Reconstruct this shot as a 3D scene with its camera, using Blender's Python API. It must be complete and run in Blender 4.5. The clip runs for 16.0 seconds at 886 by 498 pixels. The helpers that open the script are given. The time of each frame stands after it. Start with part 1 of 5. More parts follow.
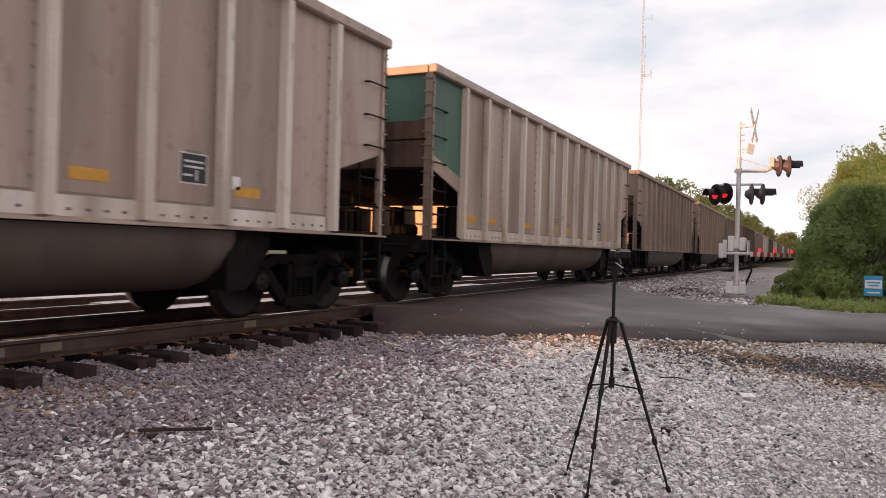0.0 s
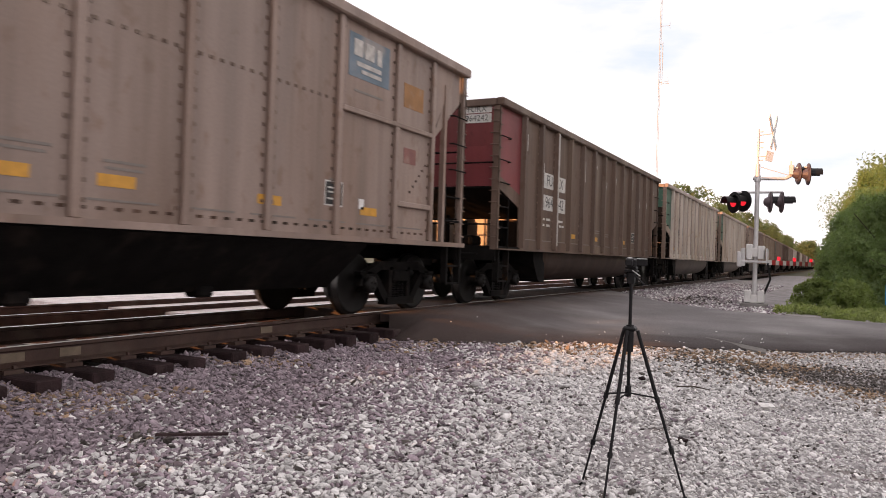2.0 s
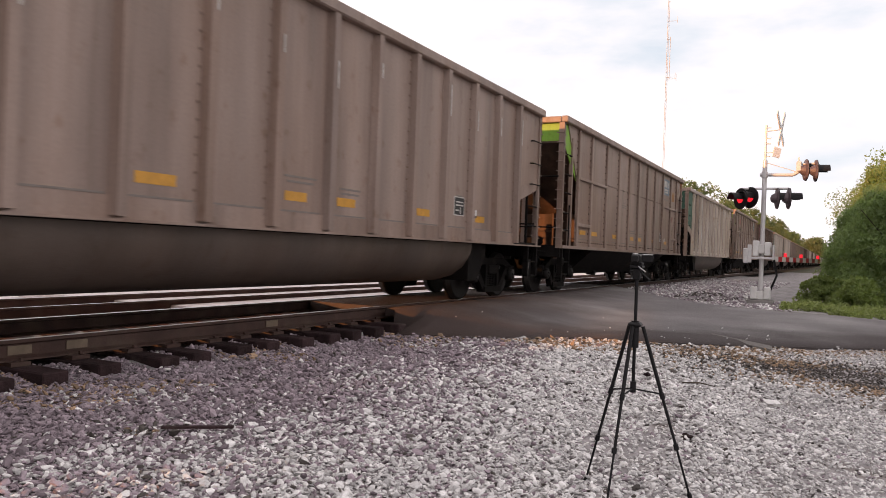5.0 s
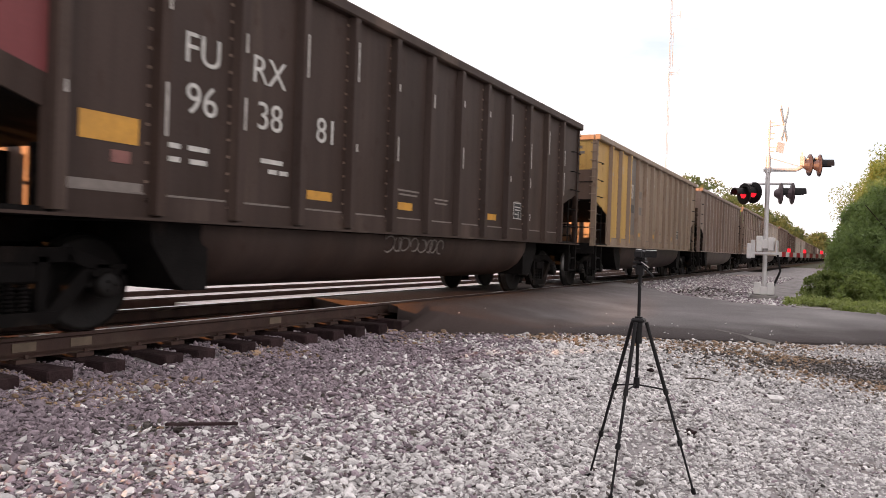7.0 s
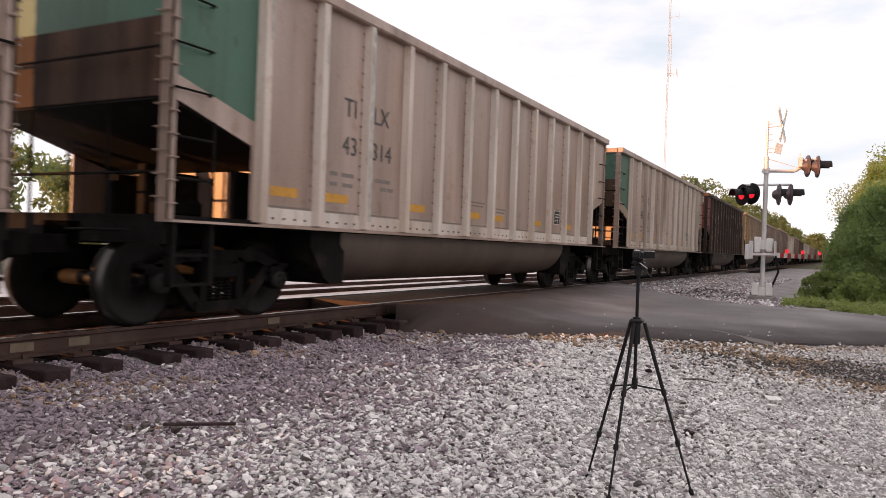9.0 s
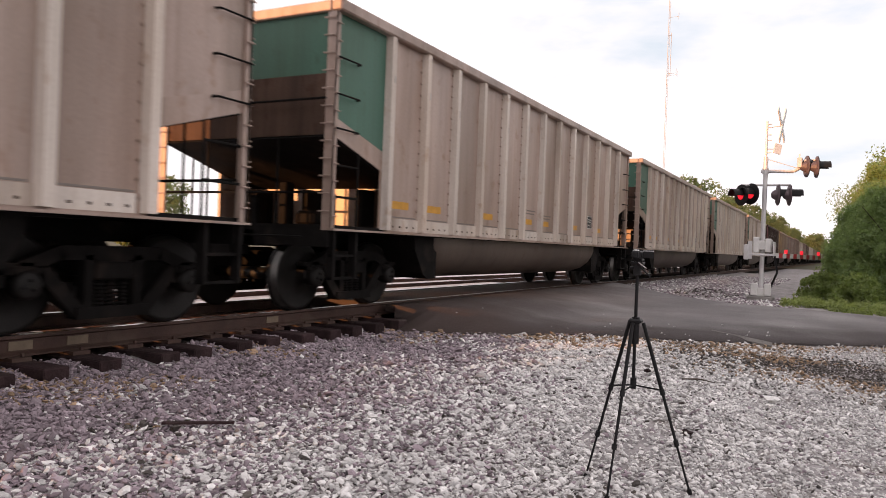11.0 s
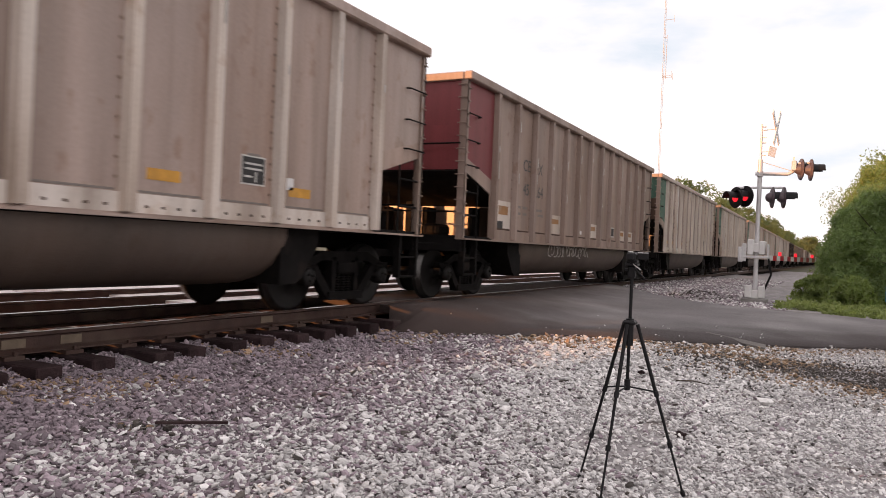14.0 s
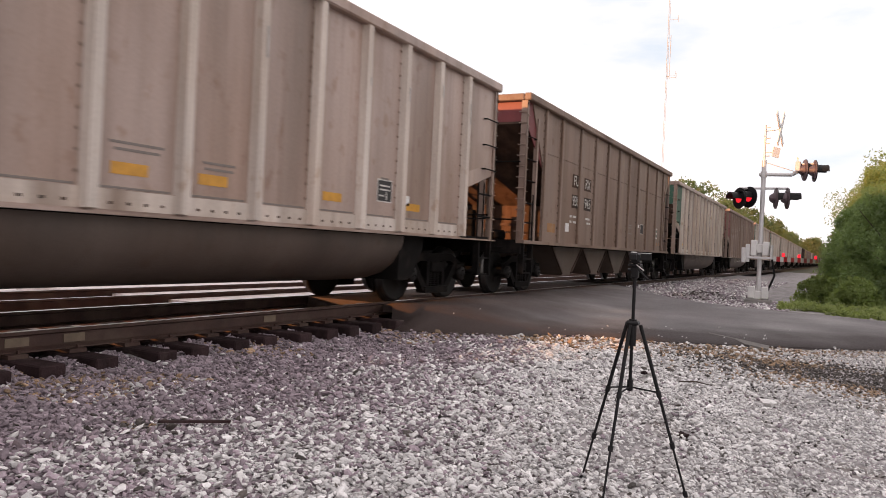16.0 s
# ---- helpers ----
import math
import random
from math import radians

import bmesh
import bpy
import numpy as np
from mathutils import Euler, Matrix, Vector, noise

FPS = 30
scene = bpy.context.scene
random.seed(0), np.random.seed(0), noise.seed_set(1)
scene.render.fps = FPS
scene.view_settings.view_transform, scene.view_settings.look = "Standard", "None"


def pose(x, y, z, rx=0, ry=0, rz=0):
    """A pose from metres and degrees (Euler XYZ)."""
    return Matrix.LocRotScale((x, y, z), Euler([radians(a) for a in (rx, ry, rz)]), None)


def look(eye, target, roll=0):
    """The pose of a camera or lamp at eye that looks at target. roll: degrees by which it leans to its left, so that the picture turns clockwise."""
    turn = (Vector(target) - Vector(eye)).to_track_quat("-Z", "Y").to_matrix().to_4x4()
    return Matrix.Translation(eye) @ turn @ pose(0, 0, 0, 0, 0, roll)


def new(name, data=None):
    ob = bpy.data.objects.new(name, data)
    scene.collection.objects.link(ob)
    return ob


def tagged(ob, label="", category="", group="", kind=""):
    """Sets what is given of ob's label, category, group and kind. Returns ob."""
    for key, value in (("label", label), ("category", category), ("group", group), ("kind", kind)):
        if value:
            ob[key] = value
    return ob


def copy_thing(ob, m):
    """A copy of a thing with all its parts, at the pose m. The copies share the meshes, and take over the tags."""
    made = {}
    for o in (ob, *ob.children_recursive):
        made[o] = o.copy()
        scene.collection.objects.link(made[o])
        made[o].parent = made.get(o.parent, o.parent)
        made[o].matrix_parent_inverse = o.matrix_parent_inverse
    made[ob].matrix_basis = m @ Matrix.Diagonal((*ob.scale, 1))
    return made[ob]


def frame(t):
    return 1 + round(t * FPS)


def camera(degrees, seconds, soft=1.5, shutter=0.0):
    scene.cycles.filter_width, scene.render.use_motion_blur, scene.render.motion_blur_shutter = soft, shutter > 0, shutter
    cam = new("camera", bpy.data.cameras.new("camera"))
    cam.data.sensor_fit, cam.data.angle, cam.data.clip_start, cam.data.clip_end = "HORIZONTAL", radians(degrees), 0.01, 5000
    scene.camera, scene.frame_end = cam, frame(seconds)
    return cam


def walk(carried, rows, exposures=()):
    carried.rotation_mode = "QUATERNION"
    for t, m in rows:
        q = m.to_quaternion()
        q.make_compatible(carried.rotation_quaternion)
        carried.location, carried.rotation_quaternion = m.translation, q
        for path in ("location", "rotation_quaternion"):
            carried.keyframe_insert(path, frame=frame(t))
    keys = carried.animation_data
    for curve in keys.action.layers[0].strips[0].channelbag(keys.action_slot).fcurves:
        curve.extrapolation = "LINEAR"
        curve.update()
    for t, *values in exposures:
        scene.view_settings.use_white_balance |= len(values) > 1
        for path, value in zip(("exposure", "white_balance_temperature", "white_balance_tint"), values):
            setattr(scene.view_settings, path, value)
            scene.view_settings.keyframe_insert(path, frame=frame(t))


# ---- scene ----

# ------------------------------------------------------------------ camera
EYE = (7.121, 0.0, 0.925)
cam = camera(61.70, 16.0, soft=0.9, shutter=0.1)


def aim(yaw, tilt, lean):
    """The camera's pose: yaw to the left of +y, tilt upwards, lean to its left, in degrees."""
    return Matrix.Translation(EYE) @ pose(0, 0, 0, 0, 0, yaw) @ pose(0, 0, 0, 90 + tilt) @ pose(0, 0, 0, 0, 0, lean)


TURNS = [
    (0.0, 26.275, -0.002, 1.573),
    (0.5, 26.634, 0.07, 1.565),
    (1.0, 27.048, 0.253, 1.76),
    (1.5, 27.33, 0.506, 1.652),
    (2.0, 27.521, 0.497, 1.831),
    (2.5, 27.62, 0.399, 1.922),
    (3.0, 27.757, 0.411, 1.832),
    (3.5, 27.808, 0.359, 1.838),
    (4.0, 27.753, 0.284, 2.157),
    (6.5, 28.137, -0.222, 1.917),
    (7.0, 28.152, -0.201, 1.926),
    (7.5, 28.157, -0.175, 1.804),
    (8.0, 28.11, -0.139, 1.821),
    (8.5, 28.073, -0.122, 2.057),
    (9.0, 28.027, -0.165, 2.02),
    (11.5, 27.965, -0.224, 2.231),
    (12.0, 27.99, -0.203, 2.273),
    (12.5, 27.994, -0.12, 2.31),
    (13.0, 27.915, -0.074, 2.212),
    (13.5, 27.793, -0.06, 2.321),
    (14.0, 27.576, -0.144, 2.491),
    (14.5, 27.529, -0.2, 2.436),
    (15.0, 27.633, -0.239, 2.247),
    (15.5, 27.642, -0.271, 2.535),
    (16.0, 27.8, -0.165, 2.662),
]
EXPOSURE = [(0, -0.12), (0.5, -0.13), (1, -0.08), (1.5, 0.05), (2, 0.1), (3, 0.08), (3.5, -0.05), (4, -0.04), (6.5, 0.14), (7, 0.22), (7.5, 0.26), (8.5, 0.06), (9.2, 0.02), (11.3, 0.04), (12.5, 0.05), (13, -0.03), (14, 0.04), (15, 0.04), (16, 0.1)]
walk(cam, [(t, aim(a, b, c)) for t, a, b, c in TURNS], exposures=[(t, e, 6800, 17) for t, e in EXPOSURE])

# ------------------------------------------------------------------ light
SUN_AZ, SUN_EL = 32.0, 4.3
world = bpy.data.worlds.new("evening_sky")
scene.world = world
world.use_nodes = True
wn, wl = world.node_tree.nodes, world.node_tree.links
for n in list(wn):
    wn.remove(n)
w_out, w_bg = wn.new("ShaderNodeOutputWorld"), wn.new("ShaderNodeBackground")
w_sky = wn.new("ShaderNodeTexSky")
w_sky.sky_type, w_sky.sun_disc = "NISHITA", False
w_sky.sun_elevation, w_sky.sun_rotation = radians(SUN_EL + 8), radians(180 + SUN_AZ)
w_co, w_map = wn.new("ShaderNodeTexCoord"), wn.new("ShaderNodeMapping")
w_map.inputs["Scale"].default_value = (1.0, 1.0, 3.2)
w_map.inputs["Location"].default_value = (0.35, 0.2, 0.1)
w_noise, w_ramp = wn.new("ShaderNodeTexNoise"), wn.new("ShaderNodeValToRGB")
w_noise.inputs["Scale"].default_value, w_noise.inputs["Detail"].default_value = 2.6, 6.0
w_noise.inputs["Roughness"].default_value = 0.55
w_ramp.color_ramp.elements[0].position, w_ramp.color_ramp.elements[1].position = 0.30, 0.50
w_mix, w_blue, w_bmix = wn.new("ShaderNodeMix"), wn.new("ShaderNodeRGB"), wn.new("ShaderNodeMix")
w_mix.data_type = w_bmix.data_type = "RGBA"
w_blue.outputs[0].default_value = (7.9, 9.2, 10.2, 1)
w_bmix.inputs[0].default_value = 0.85
wl.new(w_sky.outputs[0], w_bmix.inputs[6]), wl.new(w_blue.outputs[0], w_bmix.inputs[7])
w_mix.inputs[7].default_value = (11.2, 11.1, 11.3, 1)
wl.new(w_co.outputs["Generated"], w_map.inputs[0]), wl.new(w_map.outputs[0], w_noise.inputs["Vector"])
wl.new(w_noise.outputs["Fac"], w_ramp.inputs[0]), wl.new(w_ramp.outputs[0], w_mix.inputs[0])
wl.new(w_bmix.outputs[2], w_mix.inputs[6]), wl.new(w_mix.outputs[2], w_bg.inputs[0])
w_bg.inputs[1].default_value = 0.1
wl.new(w_bg.outputs[0], w_out.inputs[0])

sun = new("sun", bpy.data.lights.new("sun", "SUN"))
sun.data.energy, sun.data.angle, sun.data.color = 6.5, radians(0.6), (1.0, 0.47, 0.18)
sa, se = radians(SUN_AZ), radians(SUN_EL)
sun.matrix_world = look((0, 0, 0), (math.sin(sa) * math.cos(se), math.cos(sa) * math.cos(se), -math.sin(se)))


# ------------------------------------------------------------------ materials
def material(name, colour, rough=0.7, metal=0.0, dark=0.6, scale=6.0, bump=0.25, grain=60.0, streak=False, random_by="", dust=None, dust_amount=0.0, spread=0.25, fine=0.15, gloss=0.5):
    """A worn surface: two scales of variation, optional vertical streaks, dust and relief."""
    m = bpy.data.materials.new(name)
    m.use_nodes = True
    n, l = m.node_tree.nodes, m.node_tree.links
    bsdf = n["Principled BSDF"]
    co = n.new("ShaderNodeTexCoord")
    mp = n.new("ShaderNodeMapping")
    mp.inputs["Scale"].default_value = (1, 1, 0.12) if streak else (1, 1, 1)
    shift, spot = n.new("ShaderNodeVectorMath"), n.new("ShaderNodeObjectInfo")
    shift.operation = "MULTIPLY_ADD"
    shift.inputs[1].default_value = (37, 53, 0)
    l.new(spot.outputs["Random"], shift.inputs[0]), l.new(co.outputs["Object"], shift.inputs[2]), l.new(shift.outputs[0], mp.inputs[0])
    big, small = n.new("ShaderNodeTexNoise"), n.new("ShaderNodeTexNoise")
    big.inputs["Scale"].default_value, big.inputs["Detail"].default_value = scale, 6
    small.inputs["Scale"].default_value, small.inputs["Detail"].default_value = grain, 3
    l.new(mp.outputs[0], big.inputs["Vector"]), l.new(co.outputs["Object"], small.inputs["Vector"])
    ramp = n.new("ShaderNodeValToRGB")
    ramp.color_ramp.elements[0].position, ramp.color_ramp.elements[1].position = 0.32, 0.68
    ramp.color_ramp.elements[0].color = (*[c * dark for c in colour], 1)
    ramp.color_ramp.elements[1].color = (*colour, 1)
    l.new(big.outputs["Fac"], ramp.inputs[0])
    last = ramp.outputs[0]
    if random_by:
        src = n.new("ShaderNodeNewGeometry").outputs["Random Per Island"] if random_by == "island" else n.new("ShaderNodeObjectInfo").outputs["Random"]
        rr = n.new("ShaderNodeMapRange")
        rr.inputs[3].default_value, rr.inputs[4].default_value = 1 - spread, 1 + spread
        l.new(src, rr.inputs[0])
        mul = n.new("ShaderNodeMix")
        mul.data_type, mul.blend_type = "RGBA", "MULTIPLY"
        mul.inputs[0].default_value = 1
        l.new(last, mul.inputs[6]), l.new(rr.outputs[0], mul.inputs[7])
        last = mul.outputs[2]
    if dust:
        dn, dr, dm = n.new("ShaderNodeTexNoise"), n.new("ShaderNodeValToRGB"), n.new("ShaderNodeMix")
        dn.inputs["Scale"].default_value, dn.inputs["Detail"].default_value = scale * 0.45, 8
        dr.color_ramp.elements[0].position, dr.color_ramp.elements[1].position = 0.62 - dust_amount * 0.5, 0.78 - dust_amount * 0.35
        dm.data_type = "RGBA"
        dm.inputs[7].default_value = (*dust, 1)
        l.new(mp.outputs[0], dn.inputs["Vector"]), l.new(dn.outputs["Fac"], dr.inputs[0]), l.new(dr.outputs[0], dm.inputs[0])
        l.new(last, dm.inputs[6])
        last = dm.outputs[2]
    if streak:
        # broad stains and narrow run-off lines
        for stretch, size, lo, hi, tint in (((1, 1, 0.35), 0.75, 0.42, 0.66, (0.82, 0.75, 0.69)), ((1, 1, 0.03), 9.0, 0.50, 0.70, (0.88, 0.85, 0.83)), ((1, 1, 0.8), 5.0, 0.60, 0.72, (0.82, 0.73, 0.66))):
            sm, sn, sr, sx = n.new("ShaderNodeMapping"), n.new("ShaderNodeTexNoise"), n.new("ShaderNodeValToRGB"), n.new("ShaderNodeMix")
            sm.inputs["Scale"].default_value = stretch
            sn.inputs["Scale"].default_value, sn.inputs["Detail"].default_value = size, 5
            sr.color_ramp.elements[0].position, sr.color_ramp.elements[1].position = lo, hi
            sr.color_ramp.elements[0].color, sr.color_ramp.elements[1].color = (1, 1, 1, 1), (*tint, 1)
            sx.data_type, sx.blend_type = "RGBA", "MULTIPLY"
            sx.inputs[0].default_value = 1
            l.new(shift.outputs[0], sm.inputs[0]), l.new(sm.outputs[0], sn.inputs["Vector"]), l.new(sn.outputs["Fac"], sr.inputs[0])
            l.new(last, sx.inputs[6]), l.new(sr.outputs[0], sx.inputs[7])
            last = sx.outputs[2]
    fm = n.new("ShaderNodeMix")
    fm.data_type, fm.blend_type = "RGBA", "OVERLAY"
    fm.inputs[0].default_value = fine
    l.new(last, fm.inputs[6]), l.new(small.outputs["Fac"], fm.inputs[7])
    l.new(fm.outputs[2], bsdf.inputs["Base Color"])
    bp = n.new("ShaderNodeBump")
    bp.inputs["Strength"].default_value, bp.inputs["Distance"].default_value = bump, 0.02
    l.new(small.outputs["Fac"], bp.inputs["Height"]), l.new(bp.outputs[0], bsdf.inputs["Normal"])
    bsdf.inputs["Roughness"].default_value, bsdf.inputs["Metallic"].default_value = rough, metal
    bsdf.inputs["Specular IOR Level"].default_value = gloss
    return m


def glowing(name, colour, strength):
    m = bpy.data.materials.new(name)
    m.use_nodes = True
    b = m.node_tree.nodes["Principled BSDF"]
    b.inputs["Base Color"].default_value = (*colour, 1)
    b.inputs["Emission Color"].default_value, b.inputs["Emission Strength"].default_value = (*colour, 1), strength
    return m


def leafy(name, colour, spread=0.5):
    m = material(name, colour, 0.6, 0, 0.6, 0.6, 0.0, 8, random_by="island", spread=spread)
    b = m.node_tree.nodes["Principled BSDF"]
    b.inputs["Subsurface Weight"].default_value = 0.0
    t, mix, out = m.node_tree.nodes.new("ShaderNodeBsdfTranslucent"), m.node_tree.nodes.new("ShaderNodeMixShader"), m.node_tree.nodes["Material Output"]
    t.inputs[0].default_value = (colour[0] * 1.6, colour[1] * 1.7, colour[2], 1)
    mix.inputs[0].default_value = 0.4
    m.node_tree.links.new(b.outputs[0], mix.inputs[1]), m.node_tree.links.new(t.outputs[0], mix.inputs[2])
    m.node_tree.links.new(mix.outputs[0], out.inputs[0])
    return m


PAINT = {
    "tan": material("aged_tan_paint", (0.435, 0.325, 0.275), 0.40, 0.0, 0.68, 2.0, 0.10, 26, streak=True, dust=(0.225, 0.165, 0.132), dust_amount=0.22),
    "buff": material("aged_buff_paint", (0.315, 0.232, 0.170), 0.55, 0.0, 0.8, 1.3, 0.08, 30, streak=True, dust=(0.26, 0.19, 0.12), dust_amount=0.1),
    "dusty": material("dusty_brown_tan_paint", (0.325, 0.238, 0.198), 0.55, 0.0, 0.66, 2.0, 0.08, 30, streak=True, dust=(0.2, 0.14, 0.11), dust_amount=0.12),
    "brown": material("weathered_brown_paint", (0.160, 0.108, 0.084), 0.6, 0.0, 0.62, 2.0, 0.1, 30, streak=True, dust=(0.23, 0.18, 0.14), dust_amount=0.1, gloss=0.3),
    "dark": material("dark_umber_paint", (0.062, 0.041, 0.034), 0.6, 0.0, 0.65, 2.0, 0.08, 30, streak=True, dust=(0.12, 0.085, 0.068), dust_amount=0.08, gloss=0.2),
    "mauve": material("faded_red_brown_paint", (0.255, 0.180, 0.140), 0.65, 0.0, 0.75, 1.4, 0.1, 30, streak=True, dust=(0.13, 0.08, 0.06), dust_amount=0.12),
    # Dirt, with the shade of the underside mixed into the base colour.
    "belly": material("dirty_shade_dark_belly_paint", (0.108, 0.079, 0.062), 0.6, 0.0, 0.7, 1.6, 0.1, 30, streak=True, dust=(0.062, 0.045, 0.037), dust_amount=0.16),
    "green": material("faded_green_paint", (0.055, 0.15, 0.105), 0.55, 0.0, 0.7, 1.2, 0.06, 30, streak=True),
    "red": material("faded_red_paint", (0.205, 0.032, 0.036), 0.55, 0.0, 0.7, 1.2, 0.06, 30, streak=True),
    "yellow": material("faded_yellow_paint", (0.60, 0.37, 0.105), 0.55, 0.0, 0.75, 1.2, 0.06, 30, streak=True),
    "lime": material("lime_green_paint", (0.20, 0.42, 0.03), 0.55, 0.0, 0.7, 1.2, 0.06, 30, streak=True),
}
M_GRIME = material("coal_stained_steel", (0.120, 0.074, 0.055), 0.75, 0.1, 0.4, 2.5, 0.2, 40, streak=True, dust=(0.03, 0.024, 0.02), dust_amount=0.3, gloss=0.15)
# Scuffed, and lightened so light-dark contrast with the sheets is in the paint.
M_POST = material("scuffed_lit_post_paint", (0.68, 0.595, 0.525), 0.5, 0.0, 0.72, 3.0, 0.08, 30, streak=True, dust=(0.24, 0.18, 0.14), dust_amount=0.14)
# Near-black ballast: the shade under the train is put into its colour.
M_SHADED_BED = material("shade_dark_ballast", (0.022, 0.018, 0.017), 0.95, 0.0, 0.5, 6, 0.9, 34, fine=0.5, gloss=0.1)
M_STONE_DUSTY = material("track_dust_stained_stone", (0.325, 0.262, 0.290), 0.9, 0.0, 0.62, 9, 0.4, 50, random_by="island", spread=0.42)
# Soot plus the shade under the cars, both held in this near-black colour.
M_UNDER = material("sooty_shade_dark_steel", (0.010, 0.0085, 0.008), 0.8, 0.0, 0.5, 5, 0.2, 40, dust=(0.026, 0.019, 0.016), dust_amount=0.1, gloss=0.1)
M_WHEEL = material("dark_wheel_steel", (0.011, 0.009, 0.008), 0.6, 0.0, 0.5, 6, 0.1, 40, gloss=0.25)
M_TREAD = material("polished_tread_steel", (0.45, 0.43, 0.42), 0.3, 1.0, 0.8, 6, 0.03, 60)
M_WHEEL_TREAD = material("dull_worn_tread_steel", (0.10, 0.095, 0.09), 0.3, 0.9, 0.6, 6, 0.05, 60)
M_RAIL = material("rusty_rail_steel", (0.075, 0.040, 0.031), 0.7, 0.3, 0.6, 5, 0.2, 60, dust=(0.09, 0.06, 0.045), dust_amount=0.2)
M_TIE = material("creosoted_timber", (0.044, 0.026, 0.027), 0.9, 0.0, 0.5, 7, 0.5, 45, random_by="object", dust=(0.075, 0.055, 0.05), dust_amount=0.12, gloss=0.15)
M_STONE = material("crushed_grey_limestone", (0.735, 0.710, 0.698), 0.9, 0.0, 0.66, 9, 0.4, 50, random_by="island", spread=0.34)
# Orange for rusty stones and for sun spots coloured into the gravel.
M_STONE_RUST_SUN = material("rusty_sun_tinted_stone", (0.36, 0.24, 0.15), 0.85, 0.0, 0.6, 9, 0.4, 50, random_by="island", spread=0.4)
M_STONE_DARK = material("oil_darkened_stone", (0.10, 0.085, 0.075), 0.8, 0.0, 0.6, 9, 0.4, 50, random_by="island", spread=0.5)
# Limestone raised in colour to stand for sunlight on the far ground.
M_SUNLIT_BED = material("sunlit_limestone_ballast", (0.72, 0.65, 0.64), 0.95, 0.0, 0.7, 3.5, 0.9, 30, dust=(0.45, 0.38, 0.36), dust_amount=0.08, fine=0.5)
M_GROUND = material("gritty_gravel_bed", (0.36, 0.33, 0.33), 0.95, 0.0, 0.55, 3.5, 0.9, 34, dust=(0.16, 0.13, 0.11), dust_amount=0.1, fine=0.5)
M_ASPHALT = material("worn_asphalt", (0.185, 0.170, 0.170), 0.85, 0.0, 0.75, 0.8, 0.5, 120, dust=(0.26, 0.245, 0.24), dust_amount=0.28, fine=0.5, gloss=0.3)


def tarred(m):
    """Old tar along the gravel edge and rust-brown track dirt beside the rails, both fading out unevenly."""
    n, l = m.node_tree.nodes, m.node_tree.links
    base = n["Principled BSDF"].inputs["Base Color"]
    last = base.links[0].from_socket
    co, wob = n.new("ShaderNodeTexCoord"), n.new("ShaderNodeTexNoise")
    wob.inputs["Scale"].default_value, wob.inputs["Detail"].default_value = 0.9, 6
    l.new(co.outputs["Object"], wob.inputs["Vector"])
    for axis, start, lo, hi, tint in (((-0.67, 1.0, 0.0), -9.1, 0.5, 2.6, (0.050, 0.040, 0.039)), ((1.0, 0.16, 0.0), -2.9, 0.7, 4.0, (0.062, 0.043, 0.038))):
        dot, add, rng_, mix = n.new("ShaderNodeVectorMath"), n.new("ShaderNodeMath"), n.new("ShaderNodeMapRange"), n.new("ShaderNodeMix")
        dot.operation, dot.inputs[1].default_value = "DOT_PRODUCT", axis
        add.operation, add.inputs[1].default_value = "MULTIPLY_ADD", 3.0
        rng_.interpolation_type = "SMOOTHSTEP"
        rng_.inputs[1].default_value, rng_.inputs[2].default_value = lo - start + 0.9, hi - start + 0.9
        rng_.inputs[3].default_value, rng_.inputs[4].default_value = 0.92, 0.0
        mix.data_type = "RGBA"
        mix.inputs[7].default_value = (*tint, 1)
        l.new(co.outputs["Object"], dot.inputs[0]), l.new(wob.outputs["Fac"], add.inputs[0]), l.new(dot.outputs["Value"], add.inputs[2])
        l.new(add.outputs[0], rng_.inputs[0]), l.new(rng_.outputs[0], mix.inputs[0]), l.new(last, mix.inputs[6])
        last = mix.outputs[2]
    l.new(last, base)


tarred(M_ASPHALT)
M_PALE = material("pale_road_edge", (0.24, 0.225, 0.21), 0.9, 0.0, 0.7, 3, 0.4, 100, fine=0.4)
M_ALU = material("silver_painted_steel", (0.62, 0.60, 0.60), 0.45, 0.3, 0.85, 4, 0.05, 40)
M_LAMP_BACK = material("faded_pinkish_grey_enamel", (0.12, 0.085, 0.095), 0.5, 0.1, 0.7, 5, 0.05, 40)
M_WHITE = material("chalky_white_paint", (0.72, 0.70, 0.68), 0.6, 0.0, 0.85, 3, 0.05, 40)
M_LETTER_W = material("worn_white_lettering", (0.62, 0.60, 0.56), 0.6, 0.0, 0.7, 8, 0.02, 40)
M_LETTER_B = material("worn_black_lettering", (0.075, 0.07, 0.068), 0.6, 0.0, 0.7, 8, 0.02, 40)
M_SILL = material("pale_sill_paint", (0.68, 0.61, 0.55), 0.5, 0.0, 0.75, 3.0, 0.08, 30, streak=True, dust=(0.24, 0.18, 0.14), dust_amount=0.2)
M_FADED_BLUE = material("faded_blue_grey_paint", (0.15, 0.20, 0.245), 0.6, 0.0, 0.7, 3.0, 0.05, 40, dust=(0.34, 0.28, 0.24), dust_amount=0.25)
M_OCHRE = material("ochre_stain", (0.34, 0.165, 0.06), 0.7, 0.0, 0.75, 5.0, 0.05, 40, dust=(0.34, 0.26, 0.2), dust_amount=0.2)
M_DULL_RED = material("dull_red_patch", (0.24, 0.10, 0.085), 0.7, 0.0, 0.75, 5.0, 0.05, 40, dust=(0.34, 0.26, 0.2), dust_amount=0.15)
M_DATA = material("faded_grey_lettering", (0.20, 0.17, 0.15), 0.6, 0.0, 0.8, 8, 0.02, 40)
